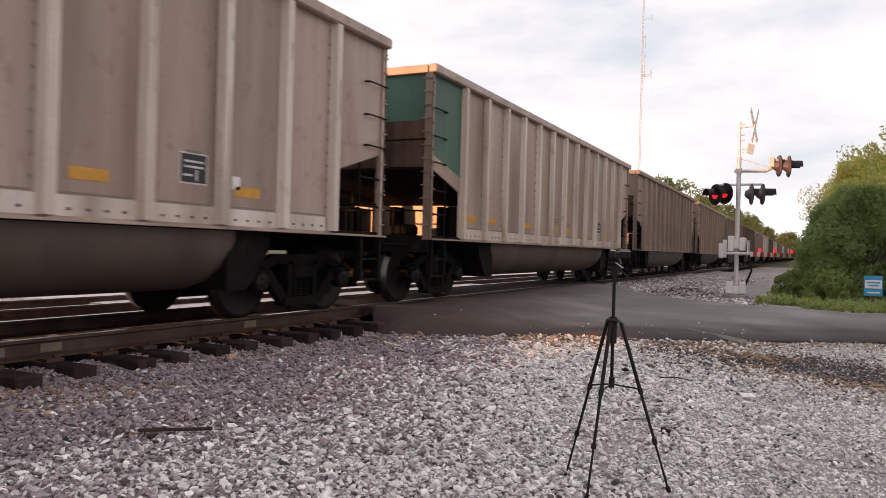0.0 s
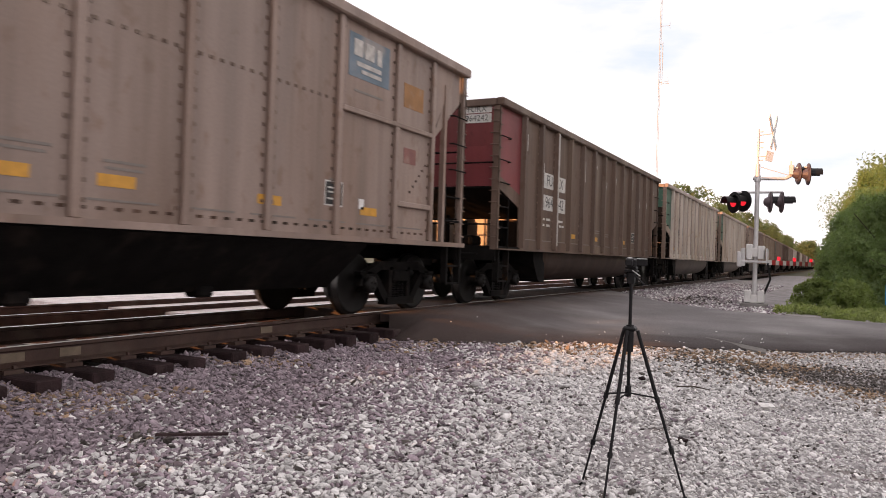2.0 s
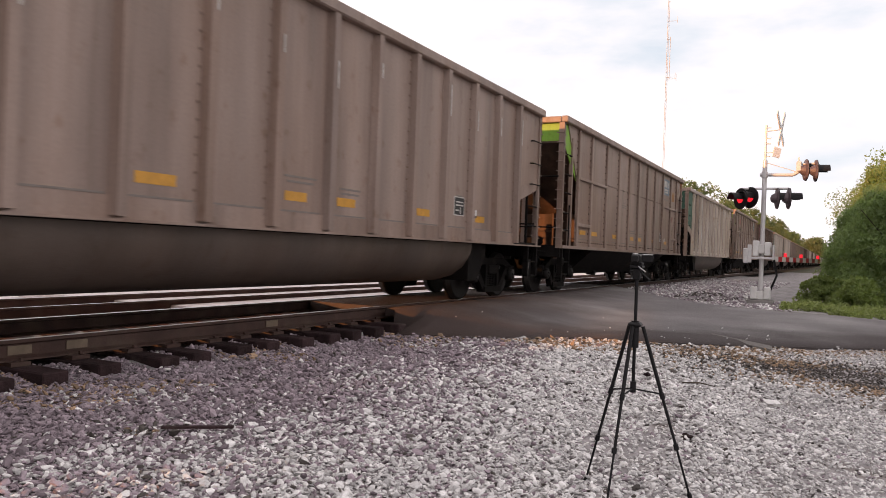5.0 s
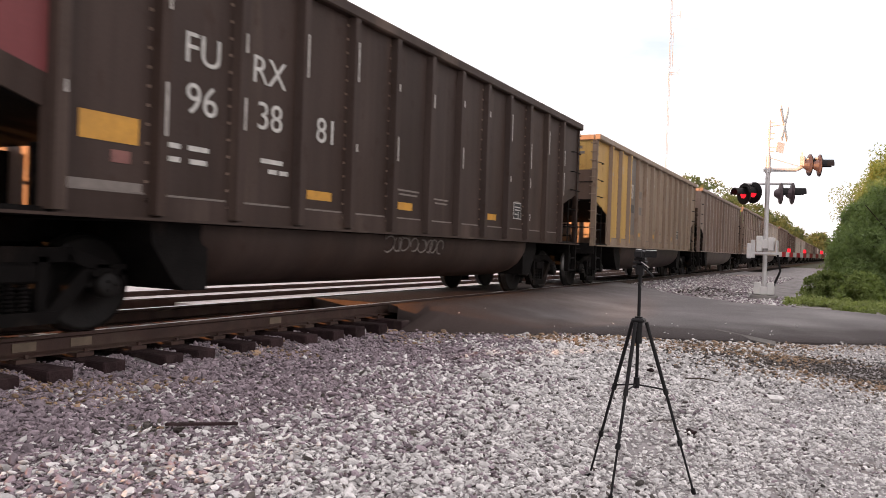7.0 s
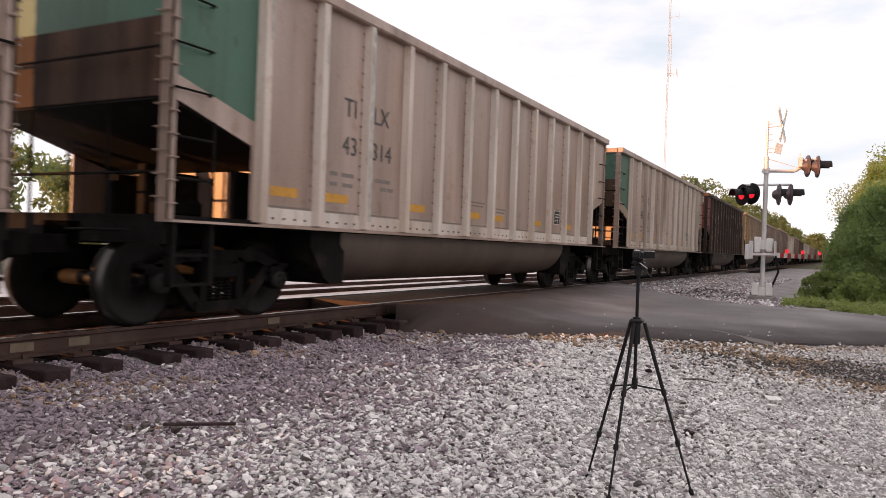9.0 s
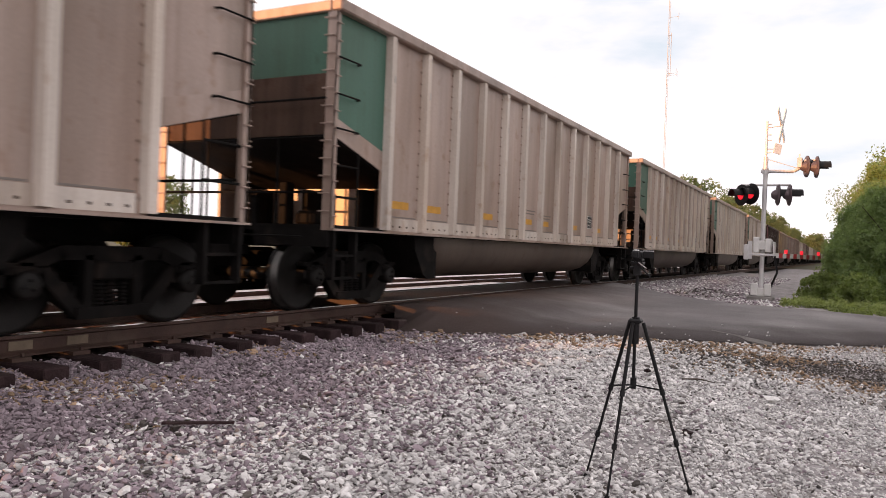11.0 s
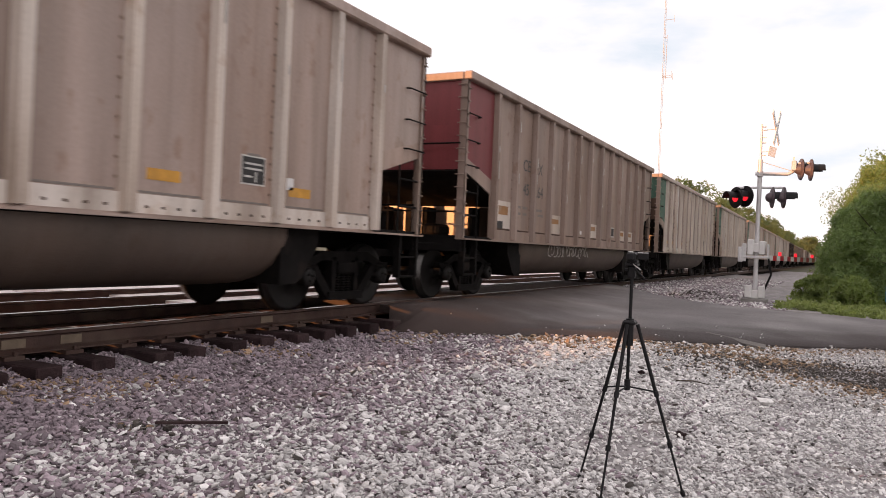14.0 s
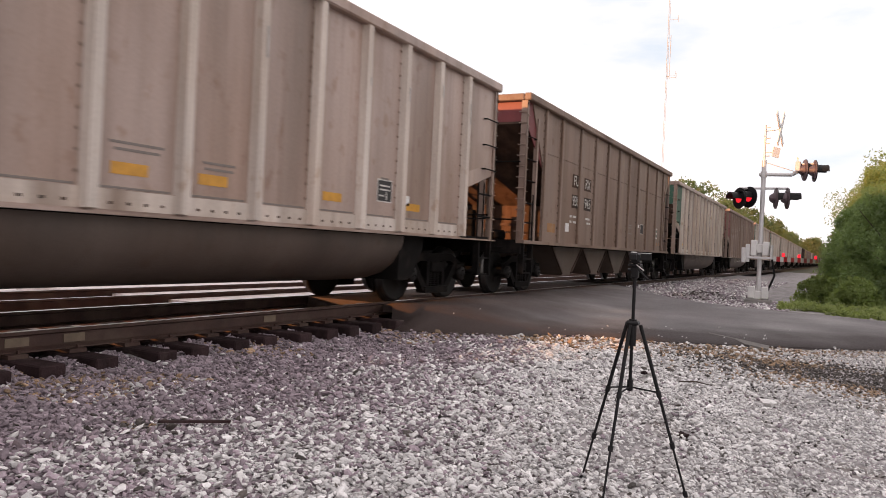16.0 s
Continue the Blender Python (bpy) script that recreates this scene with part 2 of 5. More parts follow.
M_REFLECT = material("yellow_reflective_tape", (0.60, 0.29, 0.03), 0.45, 0.0, 0.75, 7, 0.02, 40)
M_BLACK = material("matt_black_plastic", (0.010, 0.009, 0.010), 0.5, 0.0, 0.7, 6, 0.05, 60, gloss=0.25)
M_LENS_OFF = material("dark_red_lens", (0.10, 0.005, 0.008), 0.2, 0.0, 0.8, 6, 0.02, 60)
M_LENS_ON = glowing("lit_red_lens", (0.9, 0.02, 0.035), 1.0)
M_ARM_RED = material("red_gate_sheeting", (0.50, 0.03, 0.035), 0.5, 0.0, 0.8, 6, 0.02, 60)
M_BLUE = material("blue_sign_print", (0.02, 0.28, 0.5), 0.5, 0.0, 0.8, 6, 0.02, 60)
M_LEAF = leafy("green_leaves", (0.20, 0.25, 0.085), 0.3)
M_LEAF_DARK = leafy("deep_green_leaves", (0.185, 0.25, 0.105), 0.35)
M_LEAF_FAR = leafy("distant_olive_leaves", (0.17, 0.205, 0.10), 0.3)
M_GRASS = leafy("rough_grass", (0.26, 0.30, 0.12), 0.4)
M_BARK = material("grey_brown_bark", (0.10, 0.075, 0.055), 0.9, 0.0, 0.5, 8, 0.6, 40)
M_FIELD = material("distant_scrub_ground", (0.10, 0.095, 0.05), 0.95, 0.0, 0.5, 0.3, 0.4, 8, fine=0.4)
M_TOWER = material("galvanised_tower_steel", (0.50, 0.50, 0.52), 0.6, 0.2, 0.8, 2, 0.02, 20)


# ------------------------------------------------------------------ mesh helpers
def box(bm, x0, x1, y0, y1, z0, z1, bevel=0.0):
    r = bmesh.ops.create_cube(bm, size=1)
    bmesh.ops.transform(bm, matrix=Matrix.Translation(((x0 + x1) / 2, (y0 + y1) / 2, (z0 + z1) / 2)) @ Matrix.Diagonal((abs(x1 - x0), abs(y1 - y0), abs(z1 - z0), 1)), verts=r["verts"])
    if bevel:
        bmesh.ops.bevel(bm, geom=list({e for v in r["verts"] for e in v.link_edges}), offset=bevel, segments=1, affect="EDGES")


def rod(bm, a, b, r, seg=8, r2=None):
    a, b = Vector(a), Vector(b)
    d = b - a
    m = Matrix.Translation((a + b) / 2) @ d.to_track_quat("Z", "Y").to_matrix().to_4x4()
    bmesh.ops.create_cone(bm, cap_ends=True, segments=seg, radius1=r, radius2=r if r2 is None else r2, depth=d.length, matrix=m)


def prism(bm, pts, axis, a, b):
    """A polygon drawn in the two other axes, drawn out along axis from a to b."""
    def at(p, v):
        return {"x": (v, p[0], p[1]), "y": (p[0], v, p[1]), "z": (p[0], p[1], v)}[axis]
    lo, hi = [bm.verts.new(at(p, a)) for p in pts], [bm.verts.new(at(p, b)) for p in pts]
    bm.faces.new(lo), bm.faces.new(hi)
    for i in range(len(pts)):
        j = (i + 1) % len(pts)
        bm.faces.new((lo[i], lo[j], hi[j], hi[i]))


def bar(bm, p, q, w, x0, x1):
    """A flat bar in the y-z plane from p to q, w wide, from x0 to x1."""
    p, q = Vector(p), Vector(q)
    d = (q - p).normalized() * (w / 2)
    s = Vector((-d.y, d.x))
    prism(bm, [p - s, q - s, q + s, p + s], "x", x0, x1)


def lathe(bm, profile, seg=24):
    """A body turned about the x axis from (x, radius) pairs."""
    rings = []
    for x, r in profile:
        rings.append([bm.verts.new((x, r * math.cos(2 * math.pi * i / seg), r * math.sin(2 * math.pi * i / seg))) for i in range(seg)])
    for a, b in zip(rings, rings[1:]):
        for i in range(seg):
            j = (i + 1) % seg
            bm.faces.new((a[i], a[j], b[j], b[i]))
    bm.faces.new(rings[0]), bm.faces.new(rings[-1])


def mesh_of(name, bm, *mats):
    bmesh.ops.recalc_face_normals(bm, faces=bm.faces)
    me = bpy.data.meshes.new(name)
    bm.to_mesh(me)
    bm.free()
    for m in mats:
        me.materials.append(m)
    return me


def part(name, bm, mat, parent, label="", at=None):
    """Links a bmesh, or a mesh that is shared, as one part under its thing."""
    me = bm if isinstance(bm, bpy.types.Mesh) else mesh_of(name, bm, mat)
    ob = new(name, me)
    ob.parent = parent
    if at is not None:
        ob.matrix_basis = at
    return tagged(ob, label)


def built(fn, *a, **k):
    bm = bmesh.new()
    fn(bm, *a, **k)
    return bm


def boxes(*bs):
    bm = bmesh.new()
    for b in bs:
        box(bm, *b)
    return bm


def rods(pairs, r, seg=6):
    bm = bmesh.new()
    for a, b in pairs:
        rod(bm, a, b, r, seg)
    return bm


def empty(name, m=None):
    ob = new(name)
    ob.empty_display_size = 0.2
    if m is not None:
        ob.matrix_basis = m
    return ob


def lettering(text, size, mat, parent, y, z, x, name="lettering"):
    """Flat writing on the side of a car that faces +x."""
    cu = bpy.data.curves.new(name, "FONT")
    cu.body, cu.size, cu.align_x, cu.align_y, cu.extrude = text, size, "CENTER", "CENTER", 0.001
    ob = new(name, cu)
    bpy.context.view_layer.update()
    me = bpy.data.meshes.new_from_object(ob.evaluated_get(bpy.context.evaluated_depsgraph_get()))
    bpy.data.objects.remove(ob)
    me.materials.append(mat)
    turn = Matrix(((0, 0, 1, x), (1, 0, 0, y), (0, 1, 0, z), (0, 0, 0, 1)))
    return part(name, me, mat, parent, at=turn)


# ------------------------------------------------------------------ the lie of the land
def smooth(a, b, v):
    k = min(max((v - a) / (b - a), 0), 1)
    return k * k * (3 - 2 * k)


def lie(x, y):
    """Height of the ballast and verge."""
    near = -0.33 - 0.014 * (min(max(x, 1.3), 9) - 1.3)
    far = -0.20
    z = near + (far - near) * smooth(11, 20, y)
    if x < -1.3:
        z = -0.26 - 0.12 * smooth(-1.3, -2.4, x)
    elif x < 1.45:
        z += 0.06 * smooth(1.45, 0.9, x)
    return z


def road_lie(x, y):
    k = smooth(0.9, 3.6, x)
    return -0.02 * (1 - k) + (lie(x, y) + 0.03) * k


# ------------------------------------------------------------------ ground
def sheet(name, xs, ys, height, mat):
    me = bpy.data.meshes.new(name)
    v = [(x, y, height(x, y)) for y in ys for x in xs]
    w = len(xs)
    f = [(j * w + i, j * w + i + 1, (j + 1) * w + i + 1, (j + 1) * w + i) for j in range(len(ys) - 1) for i in range(w - 1)]
    me.from_pydata(v, [], f)
    for m in mat:
        me.materials.append(m)
    return new(name, me)


def ground_height(x, y):
    z = lie(x, y) + 0.025 * noise.noise(Vector((x * 0.9, y * 0.9, 0))) * (1 if abs(x) > 1.6 else 0.3)
    if abs(x) > 40 or y > 60 or y < -20:
        z -= 0.25
    # the bed dips under the roadway
    if 6.5 < y < 26 and x > -8:
        z -= 0.05 * smooth(6.5, 8.5, y) * smooth(26, 23.5, y) * 1.0
    return z


xs = [-2500, -600, -200, -80, -40, -25, -15, -10, -8] + [-7 + 0.4 * i for i in range(44)] + [11, 12.5, 14, 17, 20, 28, 41, 80, 200, 600, 2500]
ys = [-800, -200, -60, -25, -19, -12, -6, -3] + [-1 + 0.4 * i for i in range(75)] + [30, 33, 37, 42, 50, 59, 61, 80, 120, 200, 400, 800, 3000]
ground = sheet("ground", xs, ys, ground_height, [M_GROUND, M_FIELD, M_SHADED_BED, M_SUNLIT_BED])
for p in ground.data.polygons:
    c = p.center
    # Index 2 paints the shaded strip between the main rails.
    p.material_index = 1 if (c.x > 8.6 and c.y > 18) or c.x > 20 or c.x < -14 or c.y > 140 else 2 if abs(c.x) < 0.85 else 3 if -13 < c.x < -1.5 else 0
    p.use_smooth = True
tagged(ground, "grey crushed-stone railway ground with scrubby verge", "ground", kind="structure")

# roadway: one slab whose edges flare towards the rails
NEAR = [(0.95, 10.0), (1.36, 9.4), (2.11, 9.88), (2.79, 10.43), (3.4, 11.2), (4.18, 11.7), (5.32, 12.15), (6.56, 12.9), (7.83, 13.75), (12, 16), (30, 22)]
FAR = [(0.95, 23.3), (1.52, 22.9), (2.3, 21.9), (3.26, 20.8), (4.1, 19.8), (4.93, 18.95), (6.0, 18.6), (7.0, 18.4), (8.03, 18.0), (14, 21.5), (30, 29)]


def along(line, x):
    for (xa, ya), (xb, yb) in zip(line, line[1:]):
        if xa <= x <= xb:
            return ya + (yb - ya) * (x - xa) / (xb - xa)
    return line[0][1] if x < line[0][0] else line[-1][1]


def slab(name, xs, lo, hi, lift, mats, rows=14, ragged=0.0):
    bm = bmesh.new()
    grid = []
    for x in xs:
        a, b = lo(x), hi(x)
        col = []
        for i in range(rows + 1):
            y = a + (b - a) * i / rows
            if i in (0, rows):
                y += ragged * noise.noise(Vector((x * 3.1, i, 2)))
            low = lie(x, y) - 0.015 if i == 0 and x > 1.1 else road_lie(x, y)
            col.append(bm.verts.new((x, y, low + lift + 0.008 * noise.noise(Vector((x, y, 5))))))
        grid.append(col)
    for a, b in zip(grid, grid[1:]):
        for i in range(rows):
            bm.faces.new((a[i], b[i], b[i + 1], a[i + 1]))
    edge = [e for e in bm.edges if e.is_boundary]
    r = bmesh.ops.extrude_edge_only(bm, edges=edge)
    bmesh.ops.translate(bm, verts=[v for v in r["geom"] if isinstance(v, bmesh.types.BMVert)], vec=(0, 0, -0.12))
    bmesh.ops.recalc_face_normals(bm, faces=bm.faces)
    me = bpy.data.meshes.new(name)
    bm.to_mesh(me)
    bm.free()
    for m in mats:
        me.materials.append(m)
    for p in me.polygons:
        p.use_smooth = p.normal.z > 0.8
    return new(name, me)


rx = [0.86 + 0.2 * i for i in range(46)] + [10.5, 12, 14, 18, 24, 30]
road = slab("road", rx, lambda x: along(NEAR, x), lambda x: along(FAR, x), 0.0, [M_ASPHALT], ragged=0.16)
tagged(road, "worn grey asphalt road running up to the crossing", "road", kind="structure")
# The outermost panel takes the same sun-bright colour as the far bed.
for mat, y0, profile in ((M_ASPHALT, 10.0, [(-0.68, -0.2), (0.68, -0.2), (0.68, -0.012), (-0.68, -0.012)]), (M_ASPHALT, 9.8, [(-1.7, -0.4), (-0.84, -0.4), (-0.84, -0.13), (-1.7, -0.23)]), (M_SUNLIT_BED, 9.6, [(-8.0, -0.4), (-1.72, -0.4), (-1.72, -0.25), (-8.0, -0.27)])):
    bm = bmesh.new()
    prism(bm, profile, "y", y0, 23.6)
    bmesh.ops.recalc_face_normals(bm, faces=bm.faces)
    tagged(new("crossing_panel", mesh_of("crossing_panel", bm, mat)), "flat filling of the level crossing, coloured sun-bright beyond the rails" if mat is M_SUNLIT_BED else "flat asphalt filling of the level crossing", "crossing", kind="structure")
edge_line = slab("road_edge", [5.0 + 0.2 * i for i in range(24)], lambda x: along(FAR, x) - 0.22, lambda x: along(FAR, x) - 0.03, 0.008, [M_PALE], rows=2, ragged=0.08)
tagged(edge_line, "pale gritty strip along the road's far edge", "road edge", kind="structure")
crack = slab("road_crack", [5.3 + 0.1 * i for i in range(11)], lambda x: 13.2 - 0.92 * (x - 5.3), lambda x: 13.27 - 0.92 * (x - 5.3), 0.012, [M_PALE], rows=1)
tagged(crack, "pale sealed seam across the asphalt", "seam", kind="structure")


# ------------------------------------------------------------------ tracks
def rail_mesh(name, y0, y1):
    half = [(0.036, 0.0), (0.037, -0.03), (0.012, -0.045), (0.009, -0.15), (0.07, -0.172), (0.07, -0.186)]
    bm = bmesh.new()
    prism(bm, half + [(-a, b) for a, b in reversed(half)], "y", y0, y1)
    bmesh.ops.recalc_face_normals(bm, faces=bm.faces)
    for f in bm.faces:
        f.material_index = 1 if f.normal.z > 0.9 and f.calc_center_median().z > -0.01 else 0
    return mesh_of(name, bm, M_RAIL, M_TREAD)


tie_bm = bmesh.new()
box(tie_bm, -1.36, 1.36, -0.12, 0.12, -0.40, -0.215, 0.012)
TIE = mesh_of("tie", tie_bm, M_TIE)
plate_bm = boxes((-0.17, 0.17, -0.09, 0.09, -0.217, -0.18), (-0.13, -0.10, -0.05, -0.02, -0.185, -0.15), (0.10, 0.13, 0.02, 0.05, -0.185, -0.15))
PLATE = mesh_of("tie_plate", plate_bm, M_RAIL)


def track(x, z, label, tie_from, tie_to):
    t = empty("railway_track", pose(x, 0, z))
    tagged(t, label, "railway track", kind="structure")
    me = rail_mesh("rail", -60, 600)
    for s in (-1, 1):
        part("rail", me, M_RAIL, t, "rusty steel rail with polished top", at=pose(s * 0.755, 0, 0))
    n = 0
    y = tie_from
    while y < tie_to:
        if not 9.75 < y < 23.5:
            j = random.uniform(-0.05, 0.05)
            part("tie", TIE, M_TIE, t, at=pose(random.uniform(-0.04, 0.05), y + j, random.uniform(-0.012, 0.0), 0, 0, random.uniform(-1.5, 1.5)))
            if y < 10:
                part("tie_plate", PLATE, M_RAIL, t, at=pose(0.755, y + j, 0))
        y += 0.56
    return t


main_track = track(0, 0, "railway track with creosoted ties in grey ballast", 1.2, 60)
track(-4.28, -0.155, "second railway track beyond the first", 1.2, 40)
for y in (4.06, 4.62, 7.38):
    bm = boxes((0.768, 0.776, y - 0.11, y + 0.11, -0.135, -0.055))
    part("paint_mark", bm, material("tan_paint_mark", (0.17, 0.125, 0.085), 0.7, 0, 0.7, 8, 0.05, 40), main_track, "tan paint mark on the rail web")

# ------------------------------------------------------------------ loose stones
ico = bmesh.new()
bmesh.ops.create_icosphere(ico, subdivisions=1, radius=1)
ICO_V = np.array([v.co[:] for v in ico.verts])
ICO_F = np.array([[v.index for v in f.verts] for f in ico.faces])
ico.free()
rng = np.random.default_rng(7)
SHAPES = []
for k in range(12):
    v = ICO_V * rng.uniform(0.62, 1.25, (len(ICO_V), 1)) * np.array([1.25, 0.85, 0.5])
    SHAPES.append(v)


def scatter(name, pts, radii, mat, label):
    """Many angular stones in one mesh."""
    n = len(pts)
    nv, nf = len(ICO_V), len(ICO_F)
    a = rng.uniform(0, 2 * np.pi, (n, 3))
    a[:, :2] *= 0.11
    ca, sa_ = np.cos(a), np.sin(a)
    which = rng.integers(0, len(SHAPES), n)
    v = np.array(SHAPES)[which] * radii[:, None, None]
    x, y, z = v[..., 0], v[..., 1], v[..., 2]
    y, z = y * ca[:, :1] - z * sa_[:, :1], y * sa_[:, :1] + z * ca[:, :1]
    x, z = x * ca[:, 1:2] + z * sa_[:, 1:2], -x * sa_[:, 1:2] + z * ca[:, 1:2]
    x, y = x * ca[:, 2:] - y * sa_[:, 2:], x * sa_[:, 2:] + y * ca[:, 2:]
    v = np.stack([x, y, z], -1) + pts[:, None, :]
    f = ICO_F[None] + (np.arange(n) * nv)[:, None, None]
    me = bpy.data.meshes.new(name)
    me.vertices.add(n * nv)
    me.vertices.foreach_set("co", v.reshape(-1))
    me.loops.add(n * nf * 3)
    me.loops.foreach_set("vertex_index", f.reshape(-1).astype(np.int32))
    me.polygons.add(n * nf)
    me.polygons.foreach_set("loop_start", np.arange(0, n * nf * 3, 3, dtype=np.int32))
    me.polygons.foreach_set("use_smooth", np.zeros(n * nf, dtype=bool))
    me.update(calc_edges=True)
    me.materials.append(mat)
    return tagged(new(name, me), label, "gravel", kind="stuff")


def strew():
    clean, rusty, dark, dusty = [], [], [], []
    for x0, x1, y0, y1, dens, rad in ((0.85, 9.6, 1.6, 5.0, 2400, 0.0168), (0.85, 9.6, 5.0, 8.0, 1700, 0.0185), (0.85, 9.6, 8.0, 14.5, 900, 0.0225)):
        n = int((x1 - x0) * (y1 - y0) * dens)
        X, Y, R = rng.uniform(x0, x1, n), rng.uniform(y0, y1, n), rng.gamma(8, rad / 8, n)
        for x, y, r in zip(X, Y, R):
            if x < 1.40 and ((y - 1.2) / 0.56 % 1 < 0.25 or (y - 1.2) / 0.56 % 1 > 0.75):
                continue
            if y > along(NEAR, x) + 0.05 * math.sin(9 * x) or y < (7.1 - x) * 0.56 or x > 7.6 + 0.09 * y:
                continue
            q = noise.noise(Vector((x * 0.7, y * 0.7, 3)))
            r *= 1.0 - 0.22 * smooth(3.8, 6.2, x + q) - 0.22 * smooth(5.8, 7.6, x + q)
            # worn, dusty places hold fewer whole stones
            if q > 0.25 and x > 4.5 and random.random() < (q - 0.2) * 1.3:
                continue
            if random.random() < 0.85 * math.exp(-(((x - 5.95) / 0.25) ** 2 + ((y - 5.3) / 0.8) ** 2)):
                continue
            d = 0.9 * math.exp(-(((x - 3.13) / 0.14) ** 2 + ((y - 3.42) / 0.12) ** 2)) + 1.15 * math.exp(-(((x - 7.2) / 1.5) ** 2 + ((y - 10.6) / 1.3) ** 2)) + 0.9 * math.exp(-(((x - 7.9) / 0.5) ** 2 + ((y - 9.6) / 0.6) ** 2)) + 0.15 * math.exp(-((along(NEAR, x) - y) / 0.35) ** 2)
            # The first two spots imitate low sun on the gravel; the rest is rust.
            o = math.exp(-(((x - 3.6) / 0.6) ** 2 + ((y - 10.5) / 0.4) ** 2)) + 0.8 * math.exp(-(((x - 5.6) / 0.9) ** 2 + ((y - 11.2) / 0.55) ** 2)) + (0.35 if x < 2.4 and q > 0.1 else 0) + (0.75 * math.exp(-((along(NEAR, x) - y - 0.35) / 0.4) ** 2) if x > 2.8 else 0)
            z = ground_height(x, y) + r * random.uniform(0.1, 0.75) + (0.02 if random.random() < 0.12 else 0)
            row = (x, y, z, r)
            u = random.random()
            (dark if u < 0.035 + d * (0.75 + q) else rusty if u < d + o * 0.6 + 0.012 else dusty if u < 0.08 + 0.9 * (1 - smooth(2.0, 6.0 - 1.6 * smooth(5.5, 9, y), x + 1.3 * q)) else clean).append(row)
    # grit strewn on the asphalt
    for k in range(26):
        x = random.gauss(4.9, 1.3)
        y = along(NEAR, x) + abs(random.gauss(0, 1.0)) + 0.1
        if x > 1.5 and y < 17:
            clean.append((x, y, road_lie(x, y) + 0.012, random.uniform(0.008, 0.02)))
    # the ballast shoulder and heap past the road
    n = 9000
    X, Y = rng.uniform(0.9, 6.2, n), rng.uniform(18.5, 46, n)
    for x, y in zip(X, Y):
        if y < along(FAR, x) + 0.1 or (x > 4.9 and y > 24):
            continue
        heap = 0.28 * math.exp(-(((x - 3.7) / 0.7) ** 2 + ((y - 23.2) / 1.3) ** 2))
        r = random.uniform(0.02, 0.05)
        (dark if heap > 0.05 and random.random() < 0.5 else clean if random.random() < 0.45 else dusty).append((x, y, ground_height(x, y) + heap * random.random() + 0.02, r))
    for name, rows, mat, label in (("ballast_stones", clean, M_STONE, "loose grey-pink crushed ballast stones"), ("rusty_stones", rusty, M_STONE_RUST_SUN, "rust-orange ballast stones, some coloured for sun spots by the road"), ("dusty_stones", dusty, M_STONE_DUSTY, "brownish dust-stained ballast stones beside the track"), ("dark_stones", dark, M_STONE_DARK, "oil-darkened ballast stones near the road")):
        a = np.array(rows)
        scatter(name, a[:, :3], a[:, 3], mat, label)


strew()

bm = bmesh.new()
prism(bm, [(-0.022, 0), (0.022, 0), (0.018, 0.014), (-0.02, 0.012)], "y", -0.24, 0.22)
stick = new("rusty_strap", mesh_of("rusty_strap", bm, M_TIE))
stick.matrix_basis = pose(3.44, 3.6, lie(3.44, 3.6) + 0.05, 0, 2, -52)
tagged(stick, "rusty flat steel strap lying on the ballast", "scrap strap")


def lump(name, x, y, size, mat, label, category, squash=0.5):
    bm = bmesh.new()
    bmesh.ops.create_icosphere(bm, subdivisions=2, radius=size)
    for v in bm.verts:
        v.co *= 1 + 0.7 * noise.noise(v.co * (2.4 / size) * 0.6 + Vector((x, y, 0)))
        v.co.z *= squash
    ob = new(name, mesh_of(name, bm, mat))
    ob.matrix_basis = pose(x, y, lie(x, y) + size * squash * 0.6)
    tagged(ob, label, category)


lump("crumpled_paper", 6.64, 7.59, 0.07, M_WHITE, "crumpled white paper lying on the gravel", "litter", 0.45)
lump("dirt_clod", 6.19, 5.7, 0.045, M_TIE, "dark clod of dirt on the gravel", "clod", 0.5)
lump("dirt_clod", 5.3, 8.4, 0.04, M_TIE, "dark clod of dirt on the gravel", "clod", 0.5)
bm = bmesh.new()
rod(bm, (-0.17, 0, 0.03), (0.0, 0.02, 0.045), 0.008, 6)
rod(bm, (0.0, 0.02, 0.045), (0.16, -0.01, 0.03), 0.008, 6, 0.004)
twig = new("twig", mesh_of("twig", bm, M_BARK))
twig.matrix_basis = pose(5.92, 7.97, lie(5.92, 7.97) + 0.01)
tagged(twig, "thin dark twig lying on the gravel", "twig")


